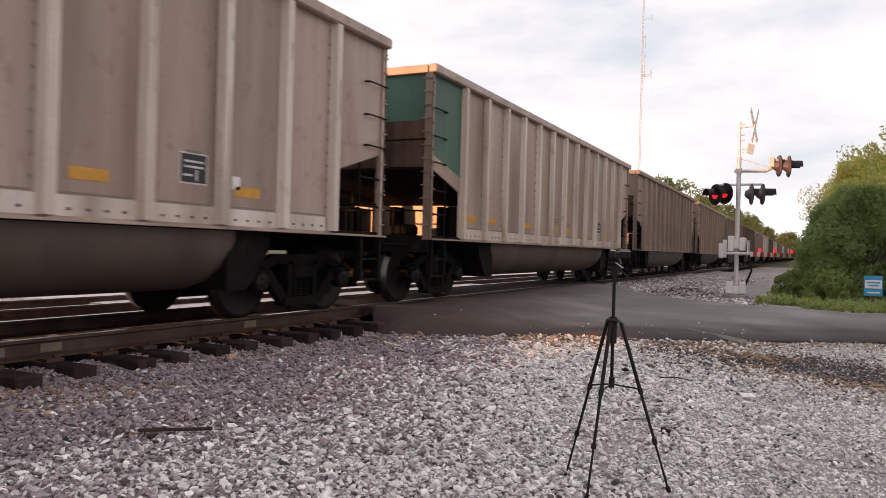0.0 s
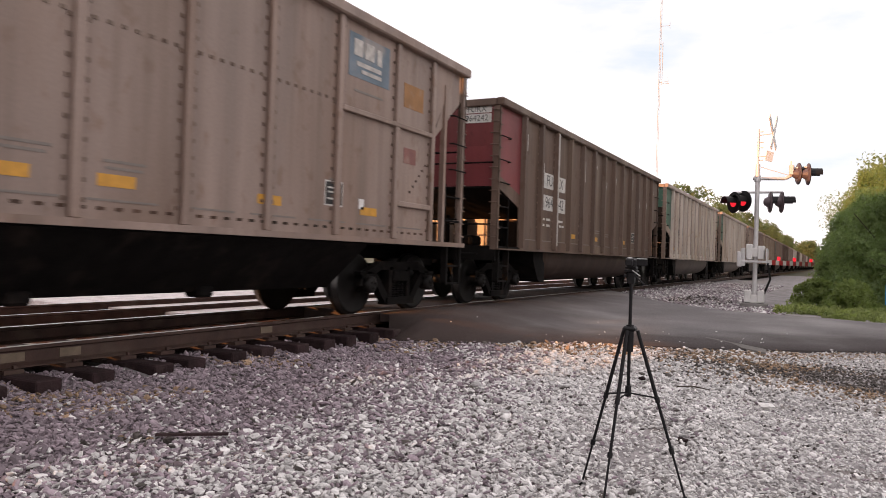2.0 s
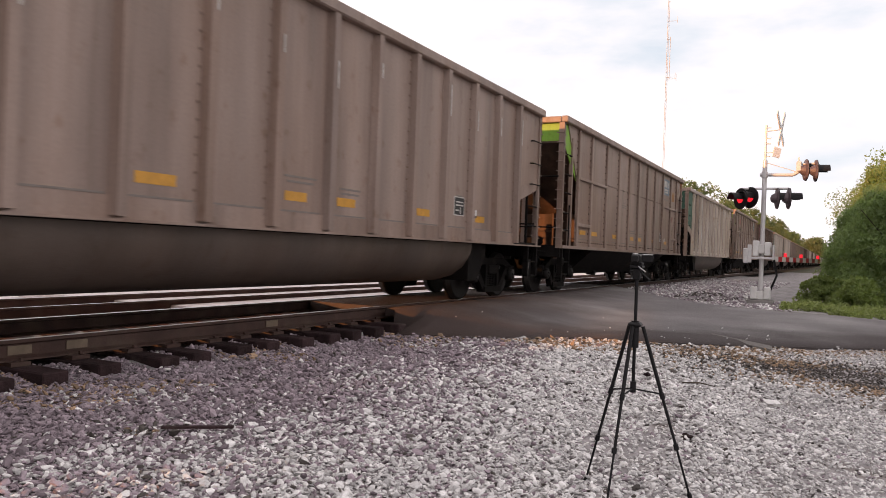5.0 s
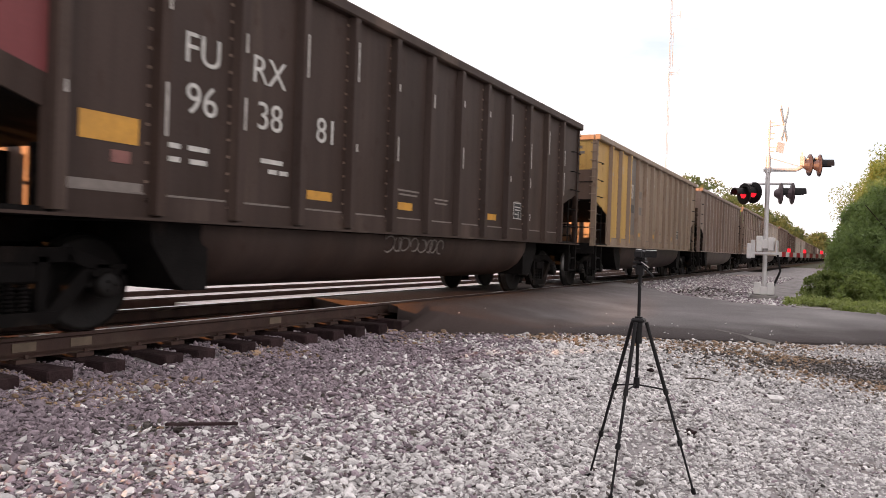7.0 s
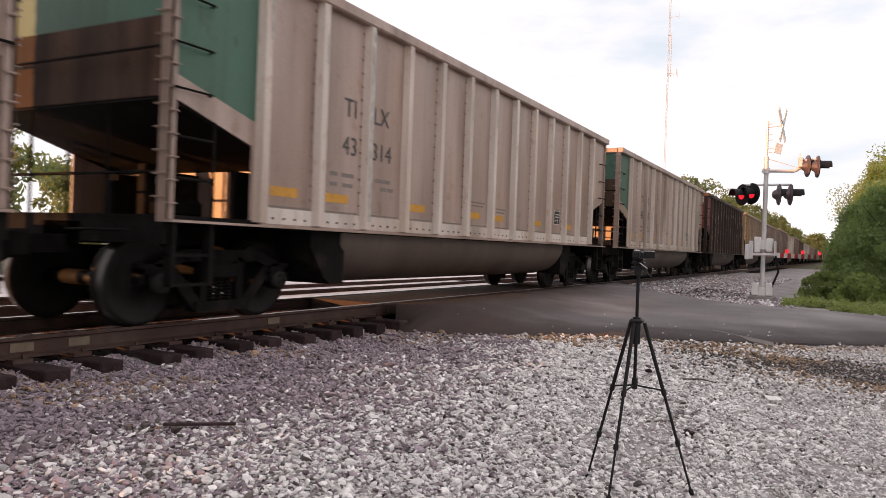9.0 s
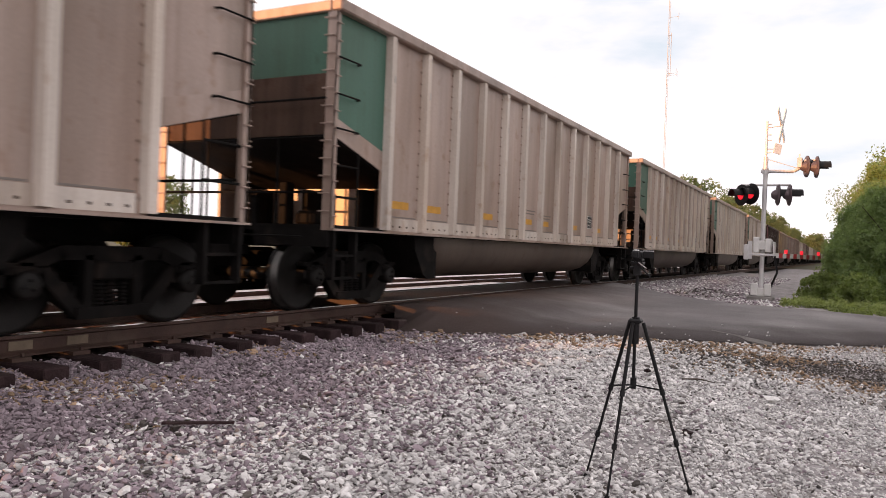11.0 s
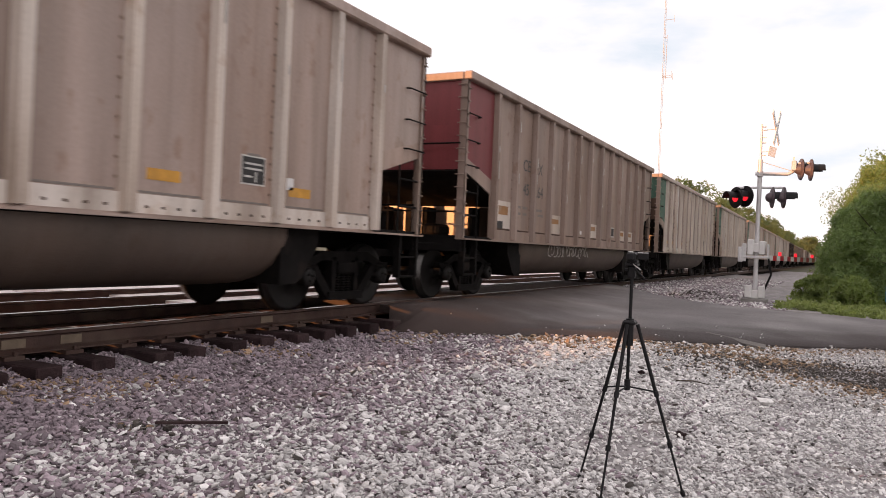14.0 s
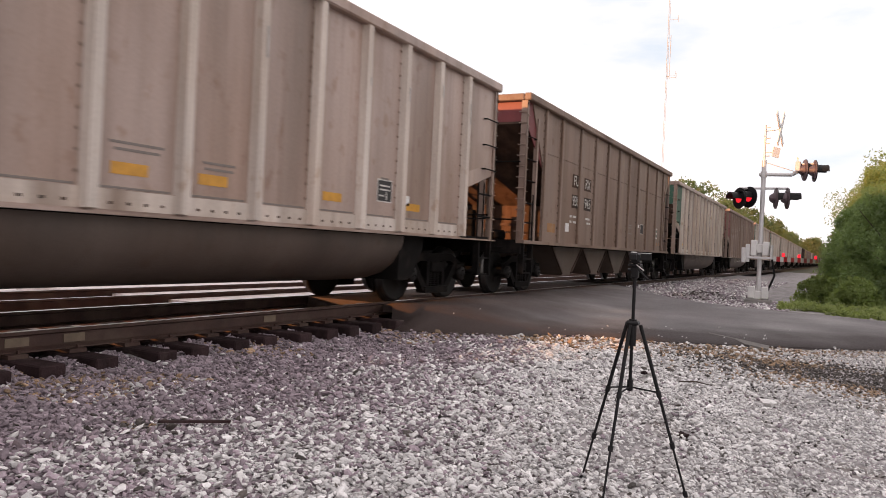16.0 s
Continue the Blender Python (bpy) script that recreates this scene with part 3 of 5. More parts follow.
# ------------------------------------------------------------------ plants
def leaf_mesh(name, centres, spreads, per, size, mat):
    """Small folded leaves round many clump centres, in one mesh."""
    c = np.repeat(np.array(centres), per, 0)
    s = np.repeat(np.array(spreads), per, 0)
    n = len(c)
    d = rng.normal(0, 1, (n, 3))
    d /= np.linalg.norm(d, axis=1)[:, None]
    p = c + d * s[:, None] * (rng.uniform(0.2, 1, (n, 1)) ** 0.5)
    a = rng.normal(0, 1, (n, 3))
    a /= np.linalg.norm(a, axis=1)[:, None]
    b = np.cross(a, rng.normal(0, 1, (n, 3)))
    b /= np.linalg.norm(b, axis=1)[:, None]
    k = rng.uniform(0.5, 1.3, (n, 1)) * size
    up = np.cross(a, b) * k * 0.15
    v = np.stack([p - a * k, p - b * k * 0.45 + up, p + a * k, p + b * k * 0.45 + up], 1).reshape(-1, 3)
    me = bpy.data.meshes.new(name)
    me.vertices.add(n * 4)
    me.vertices.foreach_set("co", v.reshape(-1))
    me.loops.add(n * 4)
    me.loops.foreach_set("vertex_index", np.arange(n * 4, dtype=np.int32))
    me.polygons.add(n)
    me.polygons.foreach_set("loop_start", np.arange(0, n * 4, 4, dtype=np.int32))
    me.update(calc_edges=True)
    me.materials.append(mat)
    return me


def tree(name, x, y, height, width, mat, label, category, leaf=0.12, clumps=60, per=60, low=0.25, group=""):
    z = lie(x, y) - (0.25 if y > 60 or abs(x) > 40 else 0)
    root = empty(name, pose(x, y, z))
    tagged(root, label, category, group=group)
    bm = bmesh.new()
    rod(bm, (0, 0, -0.1), (0.1 * width * random.uniform(-1, 1), 0.1, height * 0.55), 0.022 * height, 8, 0.010 * height)
    limbs = 6
    for i in range(limbs):
        a, h = i * 2.4 + random.random(), height * random.uniform(0.15, 0.5)
        rod(bm, (0, 0, h), (math.cos(a) * width * 0.36, math.sin(a) * width * 0.36, h + height * random.uniform(0.15, 0.38)), 0.008 * height, 6, 0.003 * height)
    part("trunk", bm, M_BARK, root)
    cs, ss = [], []
    for i in range(clumps):
        a, u = random.uniform(0, 2 * math.pi), random.random()
        h = low + (1 - low) * u
        reach = math.sin(math.pi * min(1, 0.18 + 0.82 * (1 - u) ** 0.75)) ** 0.6 * 0.5 * width * random.uniform(0.35, 1.0)
        if low < 0.1:
            reach = 0.5 * width * (1 - 0.7 * u ** 2.4) * random.uniform(0.3, 1.0) ** 0.6
        cs.append((math.cos(a) * reach, math.sin(a) * reach, height * h * random.uniform(0.9, 1.02)))
        ss.append(width * random.uniform(0.07, 0.16))
    part("crown", leaf_mesh("crown", cs, ss, per, leaf, mat), mat, root)
    return root


# thicket beyond the road
for x, y, h, w, m in ((8.75, 24.2, 3.5, 3.5, M_LEAF_DARK), (11.4, 24.6, 4.0, 4.2, M_LEAF_DARK), (9.6, 28.0, 4.6, 4.4, M_LEAF), (12.5, 29.0, 6.0, 5.0, M_LEAF), (8.6, 30.5, 3.8, 3.4, M_LEAF_DARK), (11.0, 33.0, 5.6, 4.6, M_LEAF), (9.2, 36.0, 4.6, 4.0, M_LEAF), (14.5, 25.5, 4.6, 4.4, M_LEAF), (7.95, 27.0, 3.0, 2.6, M_LEAF_DARK), (8.6, 33.0, 5.0, 2.6, M_LEAF)):
    tree("bush", x, y, h, w, m, "dense green roadside bush with low branches", "bush", 0.046, 150, 230, 0.04, "roadside thicket")
for x, y, h, w in ((11.0, 40.0, 7.0, 5.0), (14.0, 44.0, 8.0, 6.0), (13.5, 37.0, 6.8, 5.0), (10.2, 52.0, 7.0, 5.0), (9.5, 66.0, 7.0, 6.0)):
    tree("tree", x, y, h, w, M_LEAF, "leafy tree behind the thicket in evening light", "tree", 0.085, 110, 170, 0.25, "trees behind the thicket")
for x, y, h, w in ((6.75, 23.9, 0.75, 1.3), (7.7, 22.4, 0.7, 1.4), (7.1, 24.0, 0.7, 1.3), (8.0, 25.0, 1.0, 1.6)):
    tree("shrub", x, y, h, w, M_LEAF, "low green shrub on the verge by the signal", "shrub", 0.05, 50, 80, 0.03, "verge shrubs")
# woods along the line
for i in range(16):
    y = 116 + i * 20
    tree("tree", random.uniform(-13, -10.5), y, random.uniform(11.5, 14) + 0.012 * (y - 118), random.uniform(7, 9), M_LEAF_FAR, "tall distant tree beyond the train", "tree", 0.27, 90, 110, 0.2, "woods along the railway")
for i in range(14):
    y = 80 + i * 26
    tree("tree", random.uniform(11, 14) + 0.015 * y, y, random.uniform(8, 12), random.uniform(8, 11), M_LEAF_FAR, "distant tree on the far verge of the line", "tree", 0.26, 80, 90, 0.12, "woods along the railway")
for i in range(9):
    tree("tree", -34 - 5.5 * i + random.uniform(-2, 2), 17 + 7 * i + random.uniform(-3, 3), random.uniform(7, 10), random.uniform(7, 9), M_LEAF_FAR, "tree in the field beyond the tracks", "tree", 0.3, 60, 55, 0.12, "trees beyond the tracks")
# Unseen row, added and sized to block low sun, with one gap open.
for i in range(17):
    tree("tree", -47 + random.uniform(-1.5, 1.5), (-76 - i * 6.2) if i < 11 else (-58.8 + (i - 11) * 6.2), random.uniform(7.0, 7.3), 9.5, M_LEAF_FAR, "unseen tree added to keep the low sun off the line", "tree", 0.42, 130, 90, 0.03, "evening wood")
for i in range(12):
    tree("tree", -60 + i * 18, 520 + random.uniform(-20, 20), random.uniform(16, 22), 22, M_LEAF_FAR, "far wood closing the railway's view", "tree", 0.9, 150, 60, 0.0, "far wood")
for x, y, h in ((9.3, 92, 6.5), (8.7, 118, 7.0), (9.0, 150, 8.0), (9.5, 190, 9.0), (9.0, 250, 9.0)):
    tree("tree", x, y, h, 6.0, M_LEAF_FAR, "scrubby tree on the verge down the line", "tree", 0.3, 90, 60, 0.0, "woods along the railway")

# grass of the verge
cs, ss = [], []
for i in range(900):
    x = random.uniform(5.9, 15)
    y = along(FAR, x) + 0.5 + abs(random.gauss(0, 2.2))
    if (x - 5.25) ** 2 + (y - 22.7) ** 2 > 0.8 and not (x < 7 and y < 20):
        cs.append((x, y, lie(x, y) + random.uniform(0.01, 0.07)))
        ss.append(random.uniform(0.07, 0.15))
tagged(new("verge_grass", leaf_mesh("verge_grass", cs, ss, 34, 0.045, M_GRASS)), "rough green grass along the road verge", "grass", kind="stuff")


# ------------------------------------------------------------------ crossing signal
def signal_lamp(root, at, lit):
    """A round black target with hood and lens that faces the pose's +y."""
    bm = bmesh.new()
    lathe(bm, [(-0.03, 0.20), (-0.01, 0.29), (0.0, 0.30), (0.02, 0.30), (0.03, 0.11)], 24)
    bmesh.ops.rotate(bm, verts=bm.verts, matrix=Matrix.Rotation(math.pi / 2, 3, "Z"))
    for f in bm.faces:
        f.material_index = 1 if f.calc_center_median().y < -0.004 else 0
    target = part("lamp_target", mesh_of("lamp_target", bm, M_BLACK, M_LAMP_BACK), M_BLACK, root, "round black lamp background with a grey back", at=at)
    bm = bmesh.new()
    lathe(bm, [(-0.17, 0.04), (-0.15, 0.09), (-0.09, 0.13), (-0.032, 0.16), (-0.028, 0.16)], 20)
    bmesh.ops.rotate(bm, verts=bm.verts, matrix=Matrix.Rotation(math.pi / 2, 3, "Z"))
    part("lamp_housing", bm, M_LAMP_BACK, target)
    bm = bmesh.new()
    lathe(bm, [(0.03, 0.13), (0.06, 0.10), (0.075, 0.04)], 16)
    bmesh.ops.rotate(bm, verts=bm.verts, matrix=Matrix.Rotation(math.pi / 2, 3, "Z"))
    part("lens", bm, M_LENS_ON if lit else M_LENS_OFF, target, "glowing red lens" if lit else "unlit red lens")
    bm = bmesh.new()
    for i in range(12):
        a0, a1 = math.pi * (i / 12) * 1.1 - 0.15, math.pi * ((i + 1) / 12) * 1.1 - 0.15
        p = [(math.cos(a) * r, math.sin(a) * r) for a, r in ((a0, 0.15), (a1, 0.15), (a1, 0.165), (a0, 0.165))]
        prism(bm, p, "y", 0.02, 0.34)
    bmesh.ops.remove_doubles(bm, verts=bm.verts, dist=0.001)
    part("hood", bm, M_BLACK, target)
    return target


def crossing_signal():
    root = empty("crossing_signal", pose(5.27, 22.65, -0.2))
    tagged(root, "silver level-crossing signal with red lamps and lowered gate", "crossing signal")
    bm = bmesh.new()
    rod(bm, (0, 0, 0.1), (0, 0, 3.98), 0.062, 14)
    rod(bm, (0, 0, 3.98), (0, 0, 4.98), 0.03, 12)
    part("mast", bm, M_ALU, root, "silver steel mast")
    part("foundation", boxes((-0.34, 0.34, -0.34, 0.34, -0.1, 0.06, 0.02)), M_PALE, root, "concrete foundation")
    bm = boxes((-0.26, -0.09, -0.16, 0.16, 0.08, 0.42, 0.02), (0.09, 0.26, -0.16, 0.16, 0.08, 0.42, 0.02), (-0.1, 0.1, -0.1, 0.1, 0.06, 0.3, 0.02))
    part("junction_box", bm, M_WHITE, root, "white junction boxes at the mast's foot")
    # gate machine with its counterweight arms
    bm = boxes((-0.23, -0.075, -0.22, 0.22, 1.28, 1.72, 0.02), (0.075, 0.24, -0.22, 0.22, 1.30, 1.68, 0.02), (-0.1, 0.1, -0.14, 0.14, 1.36, 1.62, 0.02))
    part("gate_machine", bm, M_WHITE, root, "white gate machine housing")
    bm = boxes((-0.44, -0.33, -0.5, -0.2, 1.08, 1.50, 0.02), (-0.42, 0.36, -0.34, -0.29, 1.20, 1.26, 0.01), (0.29, 0.33, -0.33, 0.2, 1.2, 1.6, 0.01), (-0.35, -0.24, -0.32, -0.28, 1.1, 1.6, 0.01))
    part("counterweight", bm, M_ALU, root, "silver counterweight arms")
    bm = rods([((0.32, 0, 1.2), (0.40, 0.05, 0.75)), ((0.40, 0.05, 0.75), (0.16, 0.05, 0.12))], 0.03, 8)
    part("cable_hose", bm, M_BLACK, root)
    # gate arm, striped
    a, b = Vector((0.3, 0.1, 1.20)), Vector((1.36, 5.4, 1.20))
    d = (b - a)
    for i in range(14):
        p, q = a + d * (i / 14), a + d * ((i + 1) / 14)
        bm = bmesh.new()
        s = Vector((d.y, -d.x, 0)).normalized() * 0.025
        prism(bm, [(v.x, v.y) for v in (p - s, q - s, q + s, p + s)], "z", 1.15, 1.29)
        part("gate_stripe", bm, M_ARM_RED if i % 2 else M_WHITE, root, "red stripe" if i % 2 else "white stripe")
    for k in (0.22, 0.55, 0.95):
        p = a + d * k
        bm = bmesh.new()
        rod(bm, (p.x, p.y, 1.29), (p.x, p.y, 1.40), 0.042, 12)
        part("gate_lamp", bm, M_LENS_ON, root, "small glowing red gate lamp")
    # short cantilever with its lamps
    bm = rods([((-0.12, 0, 3.58), (0.72, 0.05, 3.57)), ((0.72, 0.05, 3.57), (0.86, 0.05, 3.66)), ((0.86, 0.05, 3.66), (0.90, 0.05, 3.82))], 0.048, 10)
    part("cantilever_arm", bm, M_ALU, root, "silver side arm")
    part("stay_wire", rods([((0.03, 0, 3.92), (0.86, 0.05, 3.64))], 0.011, 6), M_ALU, root, "thin steel stay of the side arm")
    part("mast_clamp", built(rod, (0, 0, 3.50), (0, 0, 3.66), 0.085, 12), M_ALU, root)
    part("arm_box", boxes((0.80, 0.93, -0.08, 0.14, 3.66, 3.94, 0.02), (0.83, 0.87, 0, 0.05, 3.93, 4.05)), M_ALU, root)
    signal_lamp(root, pose(1.03, 0.05, 3.70, 0, 0, -72), False)
    signal_lamp(root, pose(1.28, -0.12, 3.66, 0, 0, -76), False)
    part("lamp_tie", rods([((0.9, 0.05, 3.86), (1.28, -0.1, 3.86))], 0.03, 8), M_ALU, root)
    # cross bar with lamps on both sides
    bm = rods([((-0.62, -0.1, 3.18), (0.62, 0.15, 3.20))], 0.032, 8)
    part("lamp_bar", bm, M_ALU, root)
    signal_lamp(root, pose(-0.34, -0.10, 2.93, 0, 0, 140), True)
    signal_lamp(root, pose(-0.58, -0.20, 2.89, 0, 0, 132), True)
    signal_lamp(root, pose(0.33, 0.1, 2.92, 0, 0, -74), False)
    signal_lamp(root, pose(0.62, 0.12, 2.92, 0, 0, -74), False)
    # crossbuck seen nearly edge on
    turn = pose(0.38, 0, 4.86, 0, 0, 83) @ pose(0, 0, 0, 0, -7, 0)
    for s in (-1, 1):
        bm = bmesh.new()
        box(bm, -0.62, 0.62, -0.012, 0.012, -0.08, 0.08)
        part("crossbuck_blade", bm, M_WHITE, root, "white crossbuck blade", at=turn @ pose(0, 0.016 * s, 0, 0, 45 * s, 0))
    part("track_sign", boxes((-0.11, 0.11, -0.015, 0.015, -0.14, 0.14)), M_WHITE, root, "small white sign under the crossbuck", at=pose(0.29, 0, 4.2, 0, 12, 40))
    part("crossbuck_bracket", rods([((0, 0, 4.8), (0.38, 0, 4.84))], 0.014), M_ALU, root)
    part("sign_bracket", rods([((0, 0, 4.2), (0.25, 0, 4.2))], 0.014), M_ALU, root)
    for z in (4.1, 4.45, 4.6, 4.9):
        part("mast_step", rods([((-0.02, 0, z), (0.13, 0, z))], 0.016), M_ALU, root)


crossing_signal()


# ------------------------------------------------------------------ camera stand
def tripod():
    root = empty("tripod", pose(6.14, 4.18, 0))
    tagged(root, "black camera tripod standing on the gravel", "tripod")
    g = -0.385
    part("center_column", built(rod, (0, 0, 0.17), (0, 0, 0.82), 0.0095, 12), M_BLACK, root)
    part("column_foot", built(rod, (0, 0, 0.17), (0, 0, 0.23), 0.017, 12), M_BLACK, root)
    bm = bmesh.new()
    rod(bm, (0, 0, 0.42), (0, 0, 0.57), 0.022, 14)
    box(bm, -0.036, 0.036, -0.036, 0.036, 0.535, 0.562, 0.010)
    part("leg_hub", bm, M_BLACK, root)
    feet = [(-0.262, 0.03), (0.31, 0.10), (-0.05, -0.28)]
    for fx, fy in feet:
        top, foot = Vector((fx * 0.13, fy * 0.13, 0.54)), Vector((fx, fy, g))
        d = foot - top
        bm = bmesh.new()
        rod(bm, top, top + d * 0.42, 0.0105, 10)
        rod(bm, top + d * 0.40, top + d * 0.72, 0.0082, 10)
        rod(bm, top + d * 0.70, foot, 0.0062, 10)
        leg = part("leg", bm, M_BLACK, root)
        for k in (0.41, 0.71):
            part("leg_clamp", built(rod, top + d * (k - 0.015), top + d * (k + 0.018), 0.014, 10), M_BLACK, leg)
        part("rubber_foot", built(rod, foot - d.normalized() * 0.02, foot + d.normalized() * 0.01, 0.013, 10), M_BLACK, leg)
        part("spreader", rods([((0, 0, 0.19), tuple(top + d * 0.40))], 0.005), M_BLACK, root)
    bm = boxes((-0.02, 0.02, -0.02, 0.02, 0.80, 0.865, 0.006), (-0.034, 0.034, -0.034, 0.034, 0.865, 0.88, 0.004), (-0.03, 0.03, -0.03, 0.03, 0.884, 0.896, 0.003))
    rod(bm, (0.01, -0.02, 0.86), (0.085, -0.06, 0.80), 0.005)
    rod(bm, (-0.04, 0, 0.845), (0.04, 0, 0.845), 0.009)
    rod(bm, (0, 0, 0.86), (0, 0, 0.89), 0.014)
    part("pan_head", bm, M_BLACK, root)
    cam_body = empty("camcorder", pose(6.14, 4.18, 0.896))
    tagged(cam_body, "small black camcorder mounted on the tripod", "camcorder")
    bm = bmesh.new()
    box(bm, -0.026, 0.026, -0.055, 0.055, 0.0, 0.046, 0.010)
    part("body", bm, M_BLACK, cam_body)
    part("lens_barrel", built(rod, (0, 0.05, 0.026), (0, 0.088, 0.026), 0.021, 14), M_BLACK, cam_body)
    part("screen", boxes((0.028, 0.090, -0.018, -0.010, 0.006, 0.044, 0.003)), M_BLACK, cam_body, "folded-out screen")
    part("battery", boxes((-0.018, 0.018, -0.075, -0.055, 0.005, 0.040, 0.004)), M_BLACK, cam_body)
    part("top_trim", built(rod, (-0.012, -0.045, 0.045), (-0.012, 0.045, 0.045), 0.007, 8), M_ALU, cam_body, "silver top trim")
    part("screen_trim", built(rod, (0.030, -0.014, 0.045), (0.088, -0.014, 0.045), 0.0025, 6), M_ALU, cam_body, "bright rim of the screen")
    part("mount_lever", built(rod, (0.012, -0.032, -0.02), (0.060, -0.052, -0.05), 0.003, 6), M_ALU, cam_body, "bright lever of the mount")


tripod()


# ------------------------------------------------------------------ sign and tower
def yard_sign():
    root = empty("yard_sign", pose(8.52, 20.6, -0.2, 0, 0, 8))
    tagged(root, "small blue and white sign on a post in the grass", "sign")
    part("post", boxes((-0.03, 0.03, 0.0, 0.04, 0, 0.5)), M_BARK, root)
    part("board", boxes((-0.2, 0.2, -0.03, 0.0, 0.28, 0.76, 0.005)), M_BLUE, root)
    part("panel", boxes((-0.18, 0.18, -0.035, -0.029, 0.46, 0.66)), M_WHITE, root)
    for z, w in ((0.60, 0.14), (0.53, 0.11), (0.36, 0.14)):
        part("lettering_bar", boxes((-w, w, -0.04, -0.034, z - 0.018, z + 0.018)), M_BLUE if z > 0.4 else M_WHITE, root)


yard_sign()


def radio_tower():
    root = empty("radio_tower", pose(-53.4, 294, -1))
    tagged(root, "tall slender lattice radio tower", "radio tower")
    legs = [(0.34 * math.cos(a), 0.34 * math.sin(a)) for a in (0.3, 2.4, 4.5)]
    for x, y in legs:
        part("leg", built(rod, (x, y, 0), (x, y, 150), 0.075, 6), M_TOWER, root)
    bm = bmesh.new()
    z = 0.0
    while z < 150:
        for i in range(3):
            (xa, ya), (xb, yb) = legs[i], legs[(i + 1) % 3]
            bar_a, bar_b = (xa, ya, z), (xb, yb, z + 1.6)
            rod(bm, bar_a, bar_b, 0.022, 4)
        z += 1.6
    part("lacing", bm, M_TOWER, root)
    for z, w in ((94, 3.4), (71.5, 3.6), (72.2, 3.2)):
        part("antenna_bar", rods([((0, 0, z), (w, 0.6, z + 0.1)), ((w, 0.6, z - 0.9), (w, 0.6, z + 1.8))], 0.08), M_TOWER, root)
    part("antenna_mast", rods([((1.0, 0.2, 71), (1.0, 0.2, 88)), ((0, 0, 72), (1.0, 0.2, 72)), ((0, 0, 87), (1.0, 0.2, 87))], 0.12), M_TOWER, root)


radio_tower()


# ------------------------------------------------------------------ the train
PITCH, HALF, BAY = 16.2, 7.36, 6.08
TRUCK_Y, WHEEL_R = 6.12, 0.46
SHARED = {}


def shared(key, bm_fn, *mats):
    """One mesh for all alike parts."""
    if key not in SHARED:
        SHARED[key] = mesh_of(key if isinstance(key, str) else key[0], bm_fn(), *mats)
    return SHARED[key]


def wheelset_bm():
    bm = bmesh.new()
    for s in (-1, 1):
        prof = [(0.66, 0.10), (0.67, 0.30), (0.655, 0.41), (0.655, 0.485), (0.69, 0.487), (0.70, WHEEL_R), (0.80, WHEEL_R - 0.006), (0.80, 0.41), (0.77, 0.30), (0.80, 0.13), (0.86, 0.10), (0.98, 0.085), (0.98, 0.125), (1.12, 0.125), (1.14, 0.09)]
        lathe(bm, [(s * a, r) for a, r in prof], 28)
        for i in range(3):
            a = 2 * math.pi * i / 3
            rod(bm, (s * 1.13, 0.05 * math.cos(a), 0.05 * math.sin(a)), (s * 1.16, 0.05 * math.cos(a), 0.05 * math.sin(a)), 0.018, 6)
    rod(bm, (-0.66, 0, 0), (0.66, 0, 0), 0.085, 12)
    bmesh.ops.recalc_face_normals(bm, faces=bm.faces)
    for f in bm.faces:
        c = f.calc_center_median()
        if 0.69 < abs(c.x) < 0.81 and math.hypot(c.y, c.z) > 0.43 and abs(f.normal.x) < 0.5:
            f.material_index = 1
        f.smooth = True
    return bm


def side_frame_bm():
    bm = bmesh.new()
    a, b = -0.06, 0.06
    bar(bm, (-0.55, 0.74), (0.55, 0.74), 0.13, a, b)
    for s in (-1, 1):
        bar(bm, (s * 0.53, 0.75), (s * 0.92, 0.60), 0.12, a, b)
        bar(bm, (s * 0.80, 0.60), (s * 1.12, 0.60), 0.10, a, b)
        bar(bm, (s * 0.72, 0.58), (s * 0.36, 0.20), 0.13, a, b)
        bar(bm, (s * 0.27, 0.72), (s * 0.27, 0.20), 0.09, a, b)
        bar(bm, (s * 1.09, 0.60), (s * 1.09, 0.44), 0.06, a, b)
        bar(bm, (s * 0.74, 0.62), (s * 0.74, 0.44), 0.06, a, b)
        box(bm, a - 0.02, b + 0.02, s * 0.89 - 0.12, s * 0.89 + 0.12, 0.53, 0.62, 0.015)
    bar(bm, (-0.40, 0.19), (0.40, 0.19), 0.11, a - 0.03, b + 0.03)
    return bm


def spring_bm():
    """One stacked coil of the spring nest."""
    bm = bmesh.new()
    lathe(bm, [(-0.125 + 0.0179 * i, 0.058 if i % 2 else 0.038) for i in range(15)], 10)
    bmesh.ops.rotate(bm, verts=bm.verts, matrix=Matrix.Rotation(math.pi / 2, 3, "Y"))
    return bm


def bolster_end_bm():
    bm = bmesh.new()
    box(bm, -0.09, 0.09, -0.21, 0.21, 0.49, 0.66, 0.02)
    return bm


def truck_bm():
    bm = bmesh.new()
    box(bm, -1.05, 1.05, -0.19, 0.19, 0.52, 0.76, 0.02)
    rod(bm, (0, 0, 0.74), (0, 0, 0.86), 0.2, 16)
    for s in (-1, 1):
        box(bm, -0.9, 0.9, s * 0.36 - 0.05, s * 0.36 + 0.05, 0.36, 0.46)
        for e in (-1, 1):
            box(bm, e * 0.70, e * 0.79, s * 0.39, s * 0.43, 0.3, 0.58)
    return bm


